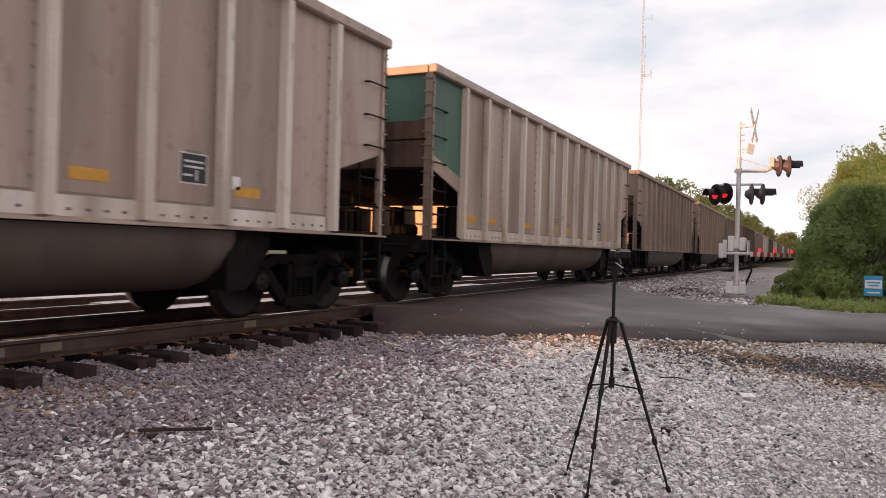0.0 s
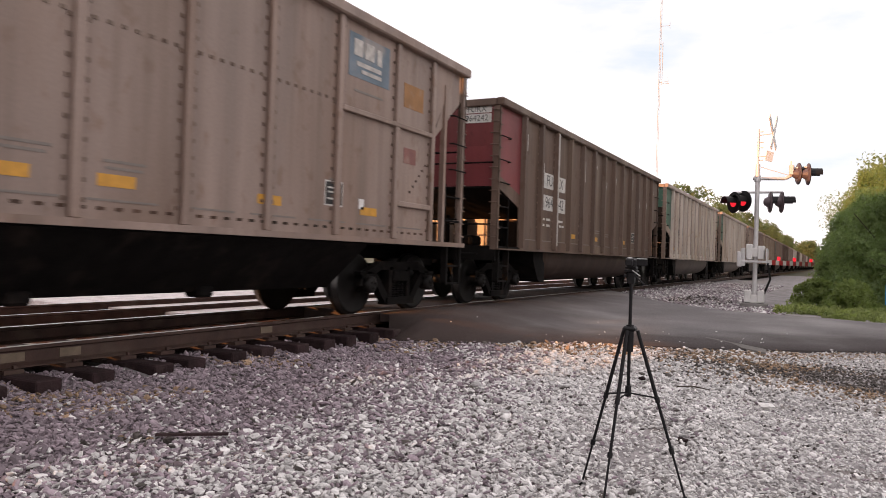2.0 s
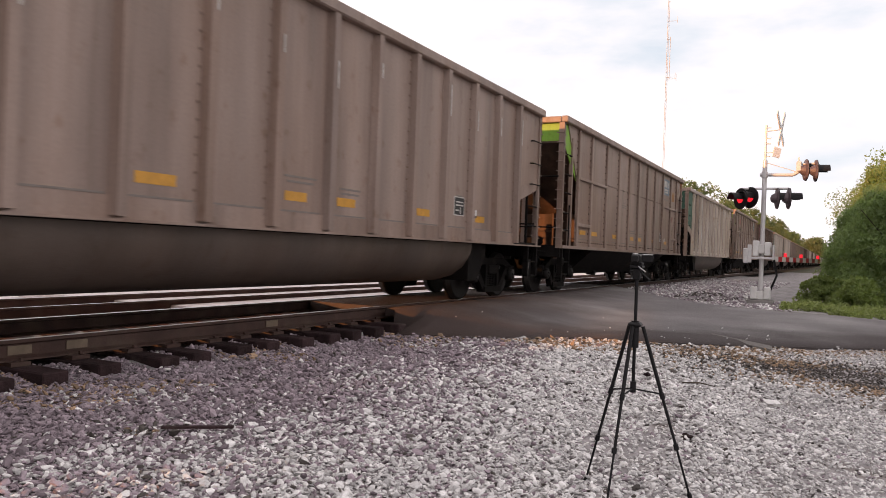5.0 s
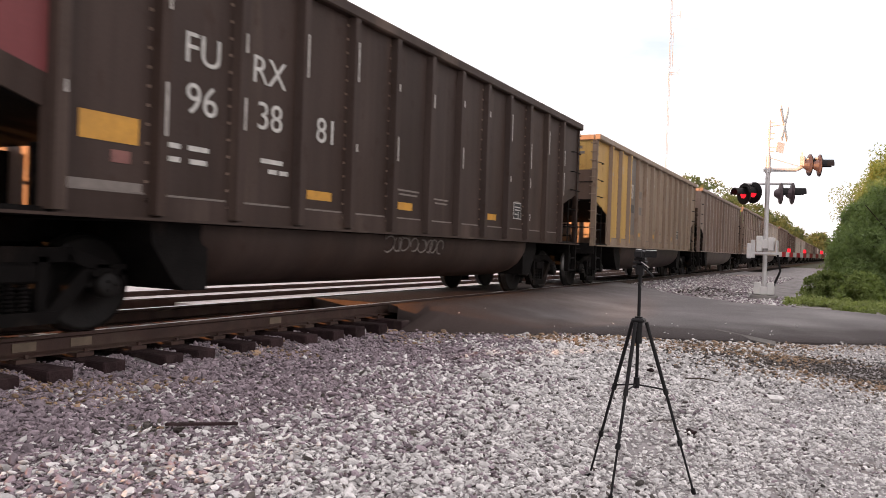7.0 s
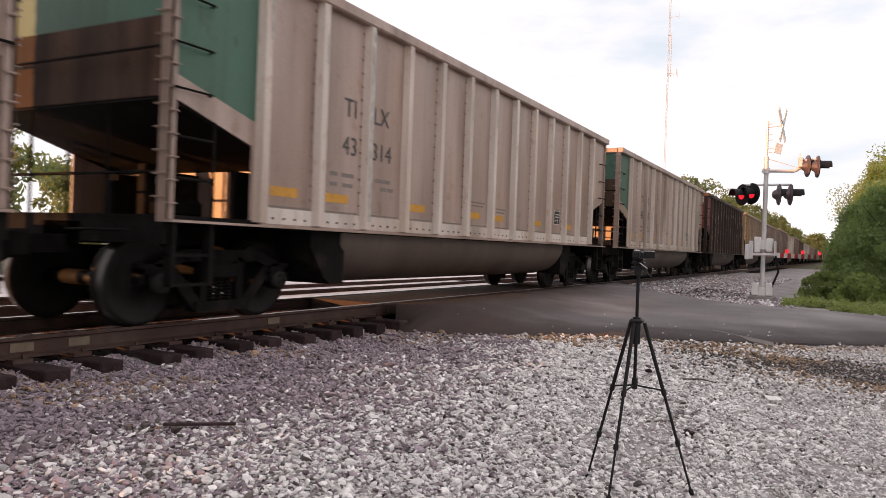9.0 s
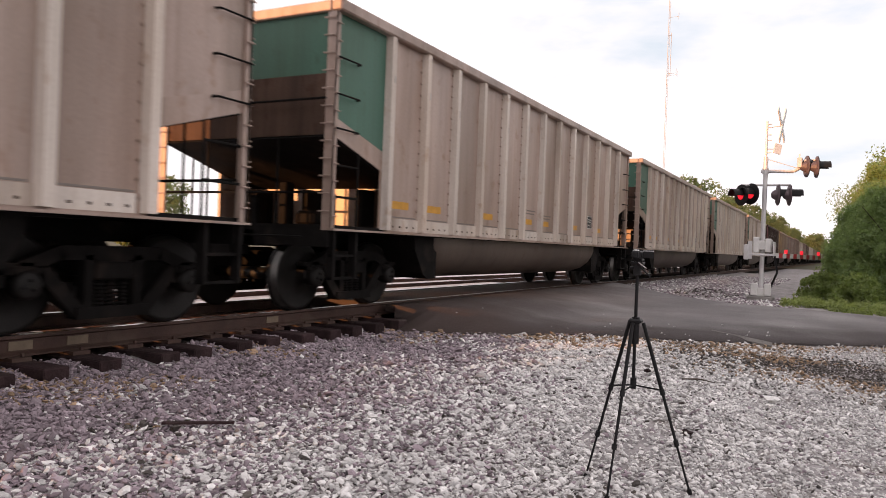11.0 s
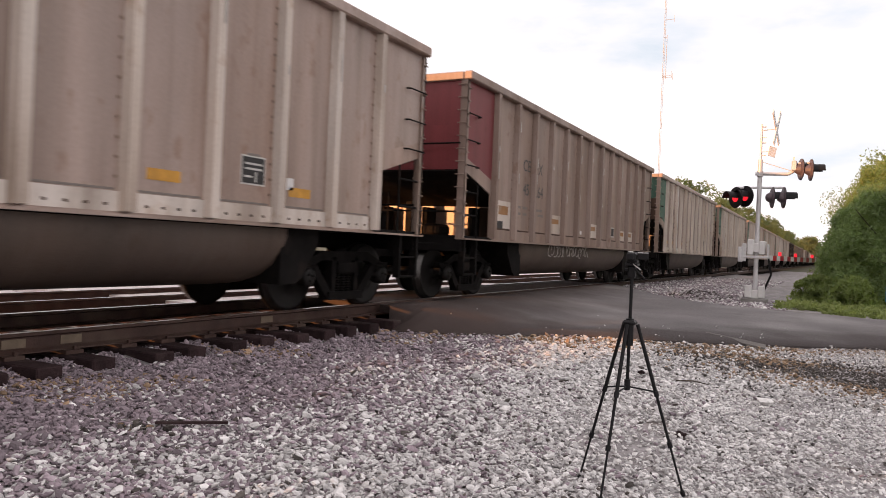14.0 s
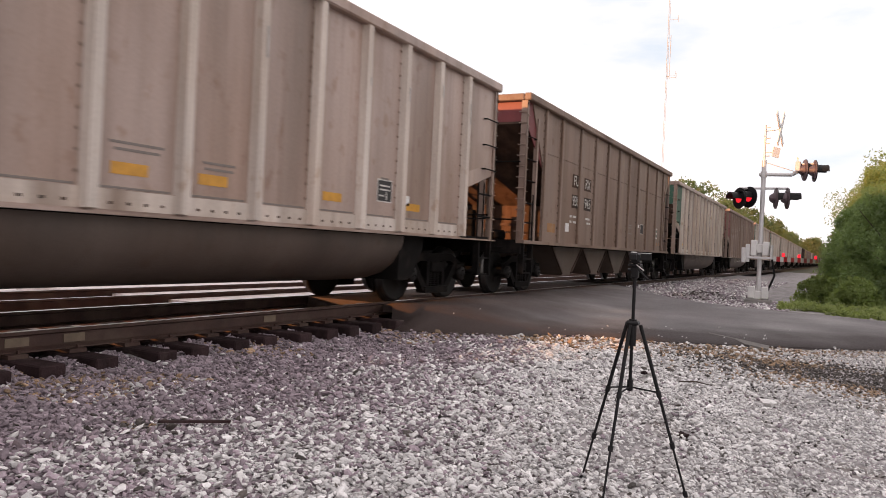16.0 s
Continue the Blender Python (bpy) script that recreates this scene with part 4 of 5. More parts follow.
def add_trucks(car):
    sets = []
    for s in (-1, 1):
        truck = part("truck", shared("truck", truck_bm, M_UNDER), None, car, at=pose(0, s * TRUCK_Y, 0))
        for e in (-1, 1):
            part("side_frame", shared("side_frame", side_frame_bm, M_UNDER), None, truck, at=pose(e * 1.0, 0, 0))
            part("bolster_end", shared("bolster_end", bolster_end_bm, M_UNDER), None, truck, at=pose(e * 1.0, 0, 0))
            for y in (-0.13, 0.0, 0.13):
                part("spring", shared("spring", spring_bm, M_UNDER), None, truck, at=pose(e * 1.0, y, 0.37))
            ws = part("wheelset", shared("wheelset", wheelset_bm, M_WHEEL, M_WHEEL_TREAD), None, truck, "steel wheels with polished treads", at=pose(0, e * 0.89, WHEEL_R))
            sets.append(ws)
    return sets


def coupler_bm():
    bm = bmesh.new()
    box(bm, -0.09, 0.09, 7.2, 7.82, 0.72, 0.92, 0.01)
    box(bm, -0.2, 0.13, 7.8, 8.02, 0.68, 0.96, 0.03)
    rod(bm, (0.1, 8.0, 0.69), (0.1, 8.0, 0.95), 0.09, 10)
    rod(bm, (0.35, 7.4, 0.85), (0.42, 7.75, 0.62), 0.025, 8)
    rod(bm, (0.42, 7.75, 0.62), (0.30, 8.05, 0.48), 0.025, 8)
    rod(bm, (-0.2, 7.45, 0.98), (-1.2, 7.5, 0.98), 0.014, 6)
    return bm


def corner_bm(top=3.82):
    """A corner post with its ladder rungs, for the corner at +x, +y."""
    bm = bmesh.new()
    box(bm, 1.47, 1.53, HALF - 0.09, HALF, 1.07, top)
    box(bm, 1.40, 1.53, HALF - 0.03, HALF + 0.003, 1.07, top)
    for i in range(12):
        z = 1.25 + i * 0.22
        rod(bm, (1.55, HALF - 0.10, z), (1.55, HALF + 0.01, z), 0.011, 5)
        rod(bm, (1.53, HALF + 0.025, z + 0.06), (1.36, HALF + 0.025, z + 0.06), 0.011, 5)
    return bm


def grab_bm():
    """A bent grab iron, on the side near +y."""
    bm = bmesh.new()
    rod(bm, (1.57, HALF - 0.02, 0), (1.57, HALF - 0.50, 0), 0.012, 6)
    rod(bm, (1.57, HALF - 0.50, 0), (1.50, HALF - 0.52, 0), 0.014, 6)
    return bm


def tub_bm():
    """The rounded belly between the trucks."""
    bm = bmesh.new()
    half = [(1.44, 1.10), (1.44, 0.94), (1.40, 0.78), (1.30, 0.62), (1.12, 0.48), (0.88, 0.40), (0.5, 0.36)]
    sec = half + [(-a, b) for a, b in reversed(half)]
    rings = []
    for y, k in ((-4.40, 0.80), (-4.36, 0.90), (-4.25, 0.97), (-4.05, 1.0), (4.05, 1.0), (4.25, 0.97), (4.36, 0.90), (4.40, 0.80)):
        rings.append([bm.verts.new((x * (0.9 + 0.1 * k), y, 1.10 - (1.10 - z) * (0.25 + 0.75 * k))) for x, z in sec])
    for a, b in zip(rings, rings[1:]):
        for i in range(len(sec) - 1):
            bm.faces.new((a[i], a[i + 1], b[i + 1], b[i]))
    bm.faces.new(rings[0]), bm.faces.new(rings[-1])
    for f in bm.faces:
        f.smooth = True
    return bm


def post_bm():
    bm = bmesh.new()
    prism(bm, [(1.50, -0.085), (1.595, -0.055), (1.595, 0.055), (1.50, 0.085)], "z", 1.12, 3.81)
    return bm


def bolts_bm():
    bm = bmesh.new()
    for j in range(15):
        z = 1.25 + j * 0.175
        box(bm, 1.50, 1.515, -0.125, -0.10, z - 0.013, z + 0.013)
    return bm


def turned(ex, ey):
    return Matrix.Diagonal((ex, ey, 1, 1))


RAILS = [((-1.45, HALF - 0.03, 1.55), (1.45, HALF - 0.03, 1.55)), ((-0.62, HALF - 0.05, 1.1), (-0.62, HALF - 0.05, 2.3)), ((0.62, HALF - 0.05, 1.1), (0.62, HALF - 0.05, 2.3)), ((0.0, HALF - 0.05, 1.1), (0.0, HALF - 0.05, 1.9)), ((1.5, 6.75, 1.1), (1.5, 6.75, 2.1)), ((-1.5, 6.75, 1.1), (-1.5, 6.75, 2.1)), ((1.5, 6.75, 1.5), (1.5, HALF, 1.5)), ((1.5, 6.75, 1.9), (1.5, HALF, 1.9)), ((-1.2, HALF + 0.06, 2.72), (1.45, HALF + 0.06, 2.72))]


def ends(car, detail):
    """Couplers, corner ladders, grab irons and end platforms."""
    for s in (-1, 1):
        part("coupler", shared("coupler", coupler_bm, M_UNDER), None, car, at=turned(s, s))
        part("end_platform", shared("end_platform", lambda: boxes((-1.5, 1.5, 5.8, HALF, 1.08, 1.14), (-1.5, 1.5, HALF - 0.14, HALF, 0.86, 1.14), (-1.55, -1.44, HALF - 0.6, HALF - 0.55, 0.45, 1.1), (1.44, 1.55, HALF - 0.6, HALF - 0.55, 0.45, 1.1), (1.44, 1.55, HALF - 0.12, HALF - 0.07, 0.45, 1.1), (1.46, 1.53, HALF - 0.6, HALF - 0.07, 0.45, 0.48), (1.46, 1.53, HALF - 0.6, HALF - 0.07, 0.74, 0.77)), M_UNDER), None, car, "sooty end platform with side steps, darkened further for shade", at=turned(1, s))
        if detail:
            for k, (p, q) in enumerate(RAILS):
                part("handrail", shared(("handrail", k), lambda: rods([(p, q)], 0.016), M_UNDER), None, car, at=turned(1, s))
            part("brake_reservoir", shared("brake_reservoir", lambda: boxes((0.25, 0.6, 5.97, 6.5, 1.142, 1.36, 0.05)), M_UNDER), None, car, at=turned(1, s))
            part("brake_valve", shared("brake_valve", lambda: boxes((-0.9, -0.7, 5.97, 6.2, 1.142, 1.6, 0.03)), M_UNDER), None, car, at=turned(1, s))
            part("hand_brake", shared("hand_brake", lambda: boxes((-0.3, -0.15, 6.0, 6.2, 1.142, 1.8, 0.02)), M_UNDER), None, car, at=turned(1, s))
            for e in (-1, 1):
                for z in (2.35, 2.78, 3.24):
                    part("grab_iron", shared("grab_iron", grab_bm, M_UNDER), None, car, at=Matrix.Translation((0, 0, z)) @ turned(e, s))


def gondola(paint, end_paint, detail=True):
    car = empty("coal_gondola")
    m, me_ = PAINT[paint], PAINT[end_paint]
    sheet_me = shared(("side_sheet", paint), lambda: boxes((1.475, 1.50, -BAY, BAY, 1.1, 3.82)), m)
    sill_me = shared(("side_sill", paint), lambda: boxes((1.50, 1.515, -BAY, BAY, 1.07, 1.30), (1.47, 1.60, -HALF, HALF, 1.07, 1.095)), m)
    chord_me = shared(("top_chord", paint), lambda: boxes((1.45, 1.61, -HALF - 0.02, HALF + 0.02, 3.81, 3.96, 0.02)), m)
    post_me = shared(("side_post", paint), post_bm, M_POST if paint == "tan" else m)
    for e in (-1, 1):
        part("side_sheet", sheet_me, m, car, at=turned(e, 1))
        part("side_sill", sill_me, m, car, at=turned(e, 1))
        part("top_chord", chord_me, m, car, at=turned(e, 1))
        for i in range(13):
            y = -BAY + i * BAY / 6
            part("side_post", post_me, m, car, at=Matrix.Translation((0, y, 0)) @ turned(e, 1))
            if detail and i in (1, 2, 4, 5, 8, 10, 12):
                tagged(part("bolt_strip", shared("bolt_strip", bolts_bm, PAINT["mauve"]), None, car, at=Matrix.Translation((0, y, 0)) @ turned(e, 1)), kind="stuff")
        for s in (-1, 1):
            ep = end_paint if s < 0 else paint
            bay = shared(("end_bay_panel", ep), lambda: built(prism, [(BAY, 2.18), (HALF - 0.08, 2.50), (HALF - 0.08, 3.82), (BAY, 3.82)], "x", 1.478, 1.498), PAINT[ep])
            part("end_bay_panel", bay, m, car, at=turned(e, s))
            part("end_bay_strip", shared(("end_bay_strip", paint, ep == "yellow"), lambda: built(prism, [(BAY, 1.90), (HALF - 0.08, 2.26), (HALF - 0.08, 2.50), (BAY, 2.18)], "x", 1.478, 1.498), PAINT[ep] if ep == "yellow" else m), m, car, at=turned(e, s))
            part("end_bay_sheet", shared(("end_bay_sheet", paint), lambda: boxes((1.478, 1.496, BAY, BAY + 0.12, 1.1, 1.95)), m), m, car, at=turned(e, s))
            part("corner_post", shared(("corner_post", paint), corner_bm, m), m, car, at=turned(e, s))
    for s in (-1, 1):
        ep = end_paint if s < 0 else paint
        part("end_chord", shared(("end_chord", paint), lambda: boxes((-1.45, 1.45, HALF - 0.1, HALF + 0.03, 3.81, 3.95, 0.015)), m), m, car, at=turned(1, s))
        part("end_sheet", shared(("end_sheet", ep), lambda: boxes((-1.47, 1.47, HALF - 0.05, HALF - 0.03, 3.05, 3.82)), PAINT[ep]), m, car, "painted upper end sheet", at=turned(1, s))
        lower = PAINT[ep] if ep == "red" else PAINT["brown"] if ep == "yellow" else M_GRIME
        part("lower_end_sheet", shared(("lower_end_sheet", lower.name), lambda: boxes((-1.47, 1.47, HALF - 0.05, HALF - 0.03, 2.28, 3.05)), lower), m, car, "coal-stained lower end sheet", at=turned(1, s))
        part("slope_sheet", shared("slope_sheet", lambda: built(prism, [(HALF - 0.05, 2.29), (HALF - 0.03, 2.25), (5.55, 1.74), (5.55, 1.79)], "x", -1.46, 1.46), M_UNDER), m, car, "sooty slope sheet, darkened further for shade", at=turned(1, s))
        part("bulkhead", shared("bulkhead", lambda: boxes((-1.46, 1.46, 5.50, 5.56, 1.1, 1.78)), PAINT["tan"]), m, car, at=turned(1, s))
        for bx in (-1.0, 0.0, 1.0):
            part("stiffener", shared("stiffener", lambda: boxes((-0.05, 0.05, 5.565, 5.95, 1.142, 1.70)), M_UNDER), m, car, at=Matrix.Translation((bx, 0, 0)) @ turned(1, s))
        for bx in (-1.22, 1.22):
            part("side_gusset", shared("side_gusset", lambda: boxes((-0.2, 0.2, 5.6, 5.64, 1.142, 1.72)), M_GRIME), m, car, at=Matrix.Translation((bx, 0, 0)) @ turned(1, s))
    # The belly's shade is painted: darker paint than the sides carry.
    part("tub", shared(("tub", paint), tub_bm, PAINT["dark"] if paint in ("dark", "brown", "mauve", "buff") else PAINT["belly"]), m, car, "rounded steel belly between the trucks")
    for s in (-1, 1):
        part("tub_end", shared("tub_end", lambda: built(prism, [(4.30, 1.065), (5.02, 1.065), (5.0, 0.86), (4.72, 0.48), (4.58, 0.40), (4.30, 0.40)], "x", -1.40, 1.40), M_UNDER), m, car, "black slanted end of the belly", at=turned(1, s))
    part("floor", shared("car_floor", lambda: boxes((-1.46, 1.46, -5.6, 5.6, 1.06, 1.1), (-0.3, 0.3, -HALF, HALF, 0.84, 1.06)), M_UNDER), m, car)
    part("coal_load", shared("coal_load", lambda: boxes((-1.46, 1.46, -6.6, 6.6, 3.2, 3.3)), M_UNDER), m, car, "dark load below the rim")
    ends(car, detail)
    return car


HOPPER_POSTS = (-6.2, -5.12, -3.7, -2.4, -1.2, 0.0, 1.2, 2.4, 3.7, 5.12, 6.2)


def hopper(paint, end_paint, pockets, detail=True):
    car = empty("coal_hopper")
    m = PAINT[paint]
    for e in (-1, 1):
        part("side_sheet", shared(("hopper_side", paint), lambda: built(prism, [(-6.25, 1.1), (6.25, 1.1), (6.25, 2.85), (7.0, 3.98), (-7.0, 3.98), (-6.25, 2.75)], "x", 1.478, 1.50), m), m, car, at=turned(e, 1))
        part("side_sill", shared(("hopper_sill", paint), lambda: boxes((1.48, 1.58, -HALF, HALF, 1.07, 1.14)), m), m, car, at=turned(e, 1))
        part("top_chord", shared(("hopper_chord", paint), lambda: boxes((1.45, 1.61, -HALF - 0.02, HALF + 0.02, 3.97, 4.12, 0.02)), m), m, car, at=turned(e, 1))
        for i in range(11):
            part("side_post", shared(("hopper_post", paint), lambda: boxes((1.50, 1.555, -0.05, 0.05, 1.14, 3.97, 0.01)), m), m, car, at=Matrix.Translation((0, HOPPER_POSTS[i], 0)) @ turned(e, 1))
        # Rivets take a darker brown that stands for their small shadows.
        part("rivet_strip", shared(("rivet_strip", paint), lambda: boxes(*[(1.50, 1.512, y + d - 0.017, y + d + 0.017, z - 0.02, z + 0.02) for y in HOPPER_POSTS for d in (-0.09, 0.09) for z in [1.3 + 0.17 * j for j in range(16)]]), PAINT["brown"]), m, car, at=turned(e, 1))["kind"] = "stuff"
        for s in (-1, 1):
            if not pockets:
                part("end_rail", shared(("end_rail", paint), lambda: boxes((1.50, 1.56, 3.75, 6.15, 2.76, 2.83, 0.01)), m), m, car, at=turned(e, s))
                part("end_rail", shared(("low_end_rail", paint), lambda: boxes((1.50, 1.56, 5.17, 6.15, 1.62, 1.70, 0.01)), m), m, car, at=turned(e, s))
            part("corner_post", shared("hopper_corner_post", lambda: corner_bm(3.97), PAINT["dusty"]), m, car, at=turned(e, s))
            part("cage_post", shared("cage_post", lambda: boxes((1.44, 1.52, 6.62, 6.70, 1.1, 3.7)), PAINT["dusty"]), m, car, at=turned(e, s))
    for s in (-1, 1):
        ep = end_paint if s < 0 else paint
        part("end_chord", shared(("hopper_end_chord", paint), lambda: boxes((-1.45, 1.45, HALF - 0.1, HALF + 0.03, 3.97, 4.11, 0.015)), m), m, car, at=turned(1, s))
        part("end_sheet", shared(("hopper_end", ep), lambda: boxes((-1.47, 1.47, HALF - 0.12, HALF - 0.1, 3.52, 3.98)), PAINT[ep]), m, car, "painted strip at the top of the end", at=turned(1, s))
        part("end_wing", shared(("end_wing", ep), lambda: built(prism, [(6.25, 2.72), (6.55, 2.95), (7.2, 3.5), (7.2, 3.98), (6.98, 3.98)], "x", 1.46, 1.478), PAINT[ep]), m, car, at=turned(1, s))
        part("slope_sheet", shared("hopper_slope", lambda: built(prism, [(HALF - 0.1, 3.56), (HALF - 0.08, 3.51), (5.0, 1.95), (5.0, 2.0)], "x", -1.47, 1.47), M_GRIME), m, car, "sooty slope sheet, darkened further for shade", at=turned(1, s))
        part("slope_rib", shared("slope_rib", lambda: boxes((-0.55, -0.5, 5.05, 5.12, 1.1, 2.0), (0.5, 0.55, 5.05, 5.12, 1.1, 2.0), (-0.5, 0.5, 5.05, 5.08, 1.5, 1.56)), M_GRIME), m, car, at=turned(1, s))
        part("bulkhead", shared("hopper_bulkhead", lambda: boxes((-1.46, 1.46, 4.98, 5.04, 1.1, 2.0)), M_GRIME), m, car, at=turned(1, s))
        part("air_tank", shared("air_tank", lambda: built(rod, (-0.95, 6.35, 1.14), (-0.95, 6.35, 2.15), 0.17, 16), PAINT["dusty"]), m, car, "upright air tank on the end platform", at=turned(1, s))
        part("end_post", shared("end_post", lambda: boxes((-0.62, -0.52, HALF - 0.12, HALF - 0.04, 1.1, 3.5), (0.52, 0.62, HALF - 0.12, HALF - 0.04, 1.1, 3.5)), PAINT["dusty"]), m, car, at=turned(1, s))
    if pockets:
        for i in range(4):
            y = -3.6 + i * 2.4
            part("hopper_pocket", shared(("hopper_pocket", paint), lambda: built(prism, [(-1.12, 1.07), (1.12, 1.07), (0.32, 0.36), (-0.32, 0.36)], "x", -1.25, 1.25), PAINT["belly"]), m, car, at=pose(0, y, 0))
            for s in (-1, 1):
                part("pocket_flange", shared(("pocket_flange", paint), lambda: built(bar, (1.16, 1.05), (0.34, 0.42), 0.05, 1.25, 1.275), PAINT["dark"]), m, car, at=pose(0, y, 0) @ turned(1, s))
    else:
        part("trough", shared("trough", lambda: built(prism, [(-1.47, 1.08), (1.47, 1.08), (0.75, 0.42), (-0.75, 0.42)], "y", -4.6, 4.6), M_UNDER), m, car, "dark sloping underside")
        for y in (-2.2, 0.0, 2.2):
            part("outlet_latch", shared("outlet_latch", lambda: boxes((0.6, 0.85, -0.12, 0.12, 0.36, 0.5, 0.03)), M_UNDER), m, car, at=pose(0, y, 0))
    part("floor", shared("hopper_floor", lambda: boxes((-0.3, 0.3, -HALF, HALF, 0.84, 1.06), (-1.46, 1.46, -5, 5, 1.05, 1.09)), M_UNDER), m, car)
    part("coal_load", shared("coal_load", lambda: boxes((-1.46, 1.46, -6.6, 6.6, 3.2, 3.3)), M_UNDER), m, car, "dark load below the rim")
    ends(car, detail)
    return car


def tape(car, y, z, w=0.42, h=0.10, x=1.5, mat=None, name="reflective_tape", label="yellow reflective tape"):
    part(name, shared((name, w, h, x, (mat or M_REFLECT).name), lambda: boxes((x, x + 0.004, -w / 2, w / 2, -h / 2, h / 2)), mat or M_REFLECT), None, car, label, at=pose(0, y, z))


def bay_y(i):
    """The middle of bay i, counted from the trailing end."""
    return -BAY + (i + 0.5) * BAY / 6


def marks(car, left, right, n_left, n_right, mat, plate=False, x=1.503, number_shift=0.0, size=0.34):
    """Reporting marks and numbers on both sides of the second post, data, tapes and the test label."""
    ya, yb = bay_y(1), bay_y(2)
    if number_shift:
        ya, yb = ya + number_shift - 0.12, yb + number_shift + 0.1
    elif mat is M_LETTER_W and not plate:
        ya, yb = ya - 0.14, yb + 0.1
    lift = 0.10 if size > 0.4 else 0.0
    for txt, y, z in ((left, ya + 0.16, 2.66 + lift), (right, yb - 0.13, 2.66 + lift), (n_left, ya + 0.16, 2.17 + lift), (n_right, yb - 0.10, 2.17 + lift)):
        if plate:
            tape(car, y, z, 0.8, 0.34, 1.501, M_LETTER_W, "number_field", "white painted field")
        if number_shift:
            tape(car, y, z, 0.58, 0.32, 1.501, M_GRIME, "number_field", "dark painted field")
        lettering(txt, size, M_LETTER_B if plate else mat, car, y, z, x + 0.005)
    for y, z, w in ((ya - 0.16, 1.80, 0.14), (ya + 0.14, 1.80, 0.26), (ya - 0.16, 1.67, 0.14), (ya + 0.14, 1.67, 0.22), (yb - 0.04, 1.80, 0.36), (yb - 0.02, 1.69, 0.14), (yb + 0.16, 1.69, 0.14)):
        tape(car, y, z, w, 0.05, 1.501, M_DATA if mat is not M_LETTER_W else M_LETTER_W, "data_line", "illegible line of data")


M_LABEL = material("dull_black_label", (0.03, 0.028, 0.027), 0.7, 0.0, 0.7, 8, 0.02, 40)


def usual_marks(car, x=1.5, faint=False, bays=(0, 1, 3, 5, 6, 8, 10)):
    for i in bays:
        tape(car, bay_y(i) - 0.08, 1.49, 0.48 if i < 5 else 0.40, 0.11, x)
    for i, z, w in ((5, 1.72, 0.6), (5, 1.66, 0.5), (6, 1.66, 0.45), (6, 1.60, 0.4)):
        tape(car, bay_y(i), z, w, 0.025, x, M_DATA, "data_line", "illegible line of data")
    y = bay_y(9) + 0.12
    tape(car, y, 1.67, 0.38, 0.32, x, M_LETTER_W, "test_label", "framed test label")
    tape(car, y, 1.67, 0.345, 0.285, x + 0.003, M_LABEL, "label_field", "black field")
    for dy, dz, w, h in ((0.0, 0.07, 0.26, 0.022), (0.0, 0.015, 0.26, 0.022), (0.04, -0.07, 0.022, 0.11), (-0.08, -0.07, 0.12, 0.022)):
        tape(car, y + dy, 1.67 + dz, w, h, x + 0.007, M_LETTER_W, "label_rule", "white rule on the label")
    tape(car, y, 1.84, 0.2, 0.03, x, M_DATA, "data_line", "illegible line of data")
    tape(car, bay_y(9) + 0.75, 1.58, 0.12, 0.14, x, M_WHITE, "routing_card", "small white card")
    if faint:
        part("sill_strip", shared("sill_strip", lambda: boxes((1.5155, 1.5185, -5.95, 5.95, 1.115, 1.295)), M_SILL), None, car, "paler strip above the sill")
        tagged(part("drain_strip", shared("drain_strip", lambda: boxes(*[(1.519, 1.522, bay_y(i) + d - 0.02, bay_y(i) + d + 0.02, 1.165, 1.19) for i in range(12) for d in (-0.28, -0.09, 0.1, 0.29)]), M_GRIME), None, car), kind="stuff")
    for i in range(12):
        tape(car, bay_y(i), 1.315, 0.76, 0.02, x + 0.001, M_DATA, "weld_seam", "dark seam above the sill")


KINDS = {}


def make_car(kind, paint, end_paint, detail=True):
    key = (kind, paint, end_paint, detail)
    if key not in KINDS:
        if kind == "gondola":
            KINDS[key] = gondola(paint, end_paint, detail)
        else:
            KINDS[key] = hopper(paint, end_paint, kind == "pocket", detail)
        KINDS[key].matrix_basis = pose(0, 0, 0)
        return KINDS[key]
    src = KINDS[key]
    return copy_thing(src, pose(0, 0, 0))


TONE = {"tan": "tan", "buff": "buff yellow", "dusty": "dusty tan-brown", "brown": "weathered brown", "dark": "dark umber", "mauve": "faded red-brown"}
# the train from front to back: number in the train, kind, paint, paint of the trailing end
CARS = [(i, "gondola", p, e) for i, p, e in zip(range(-20, 0), ("dusty", "brown", "tan", "tan", "mauve", "tan", "buff", "brown", "tan", "dusty", "mauve", "tan", "brown", "tan", "dusty", "brown", "mauve", "buff", "dusty", "tan"), ("green", "red") * 8 + ("green", "buff", "dusty", "green"))]
CARS += [(0, "gondola", "tan", "green"), (1, "gondola", "brown", "red"), (2, "hopper", "dusty", "lime"), (3, "gondola", "tan", "green"), (4, "hopper", "dusty", "lime"), (5, "gondola", "dusty", "dusty"), (6, "gondola", "buff", "yellow"), (7, "gondola", "dark", "red"), (8, "gondola", "tan", "green"), (9, "gondola", "tan", "green"), (10, "gondola", "tan", "green"), (11, "gondola", "tan", "green"), (12, "gondola", "tan", "green"), (13, "gondola", "tan", "green"), (14, "gondola", "dusty", "red"), (15, "gondola", "tan", "green"), (16, "pocket", "mauve", "red"), (17, "gondola", "tan", "green"), (18, "gondola", "tan", "green")]
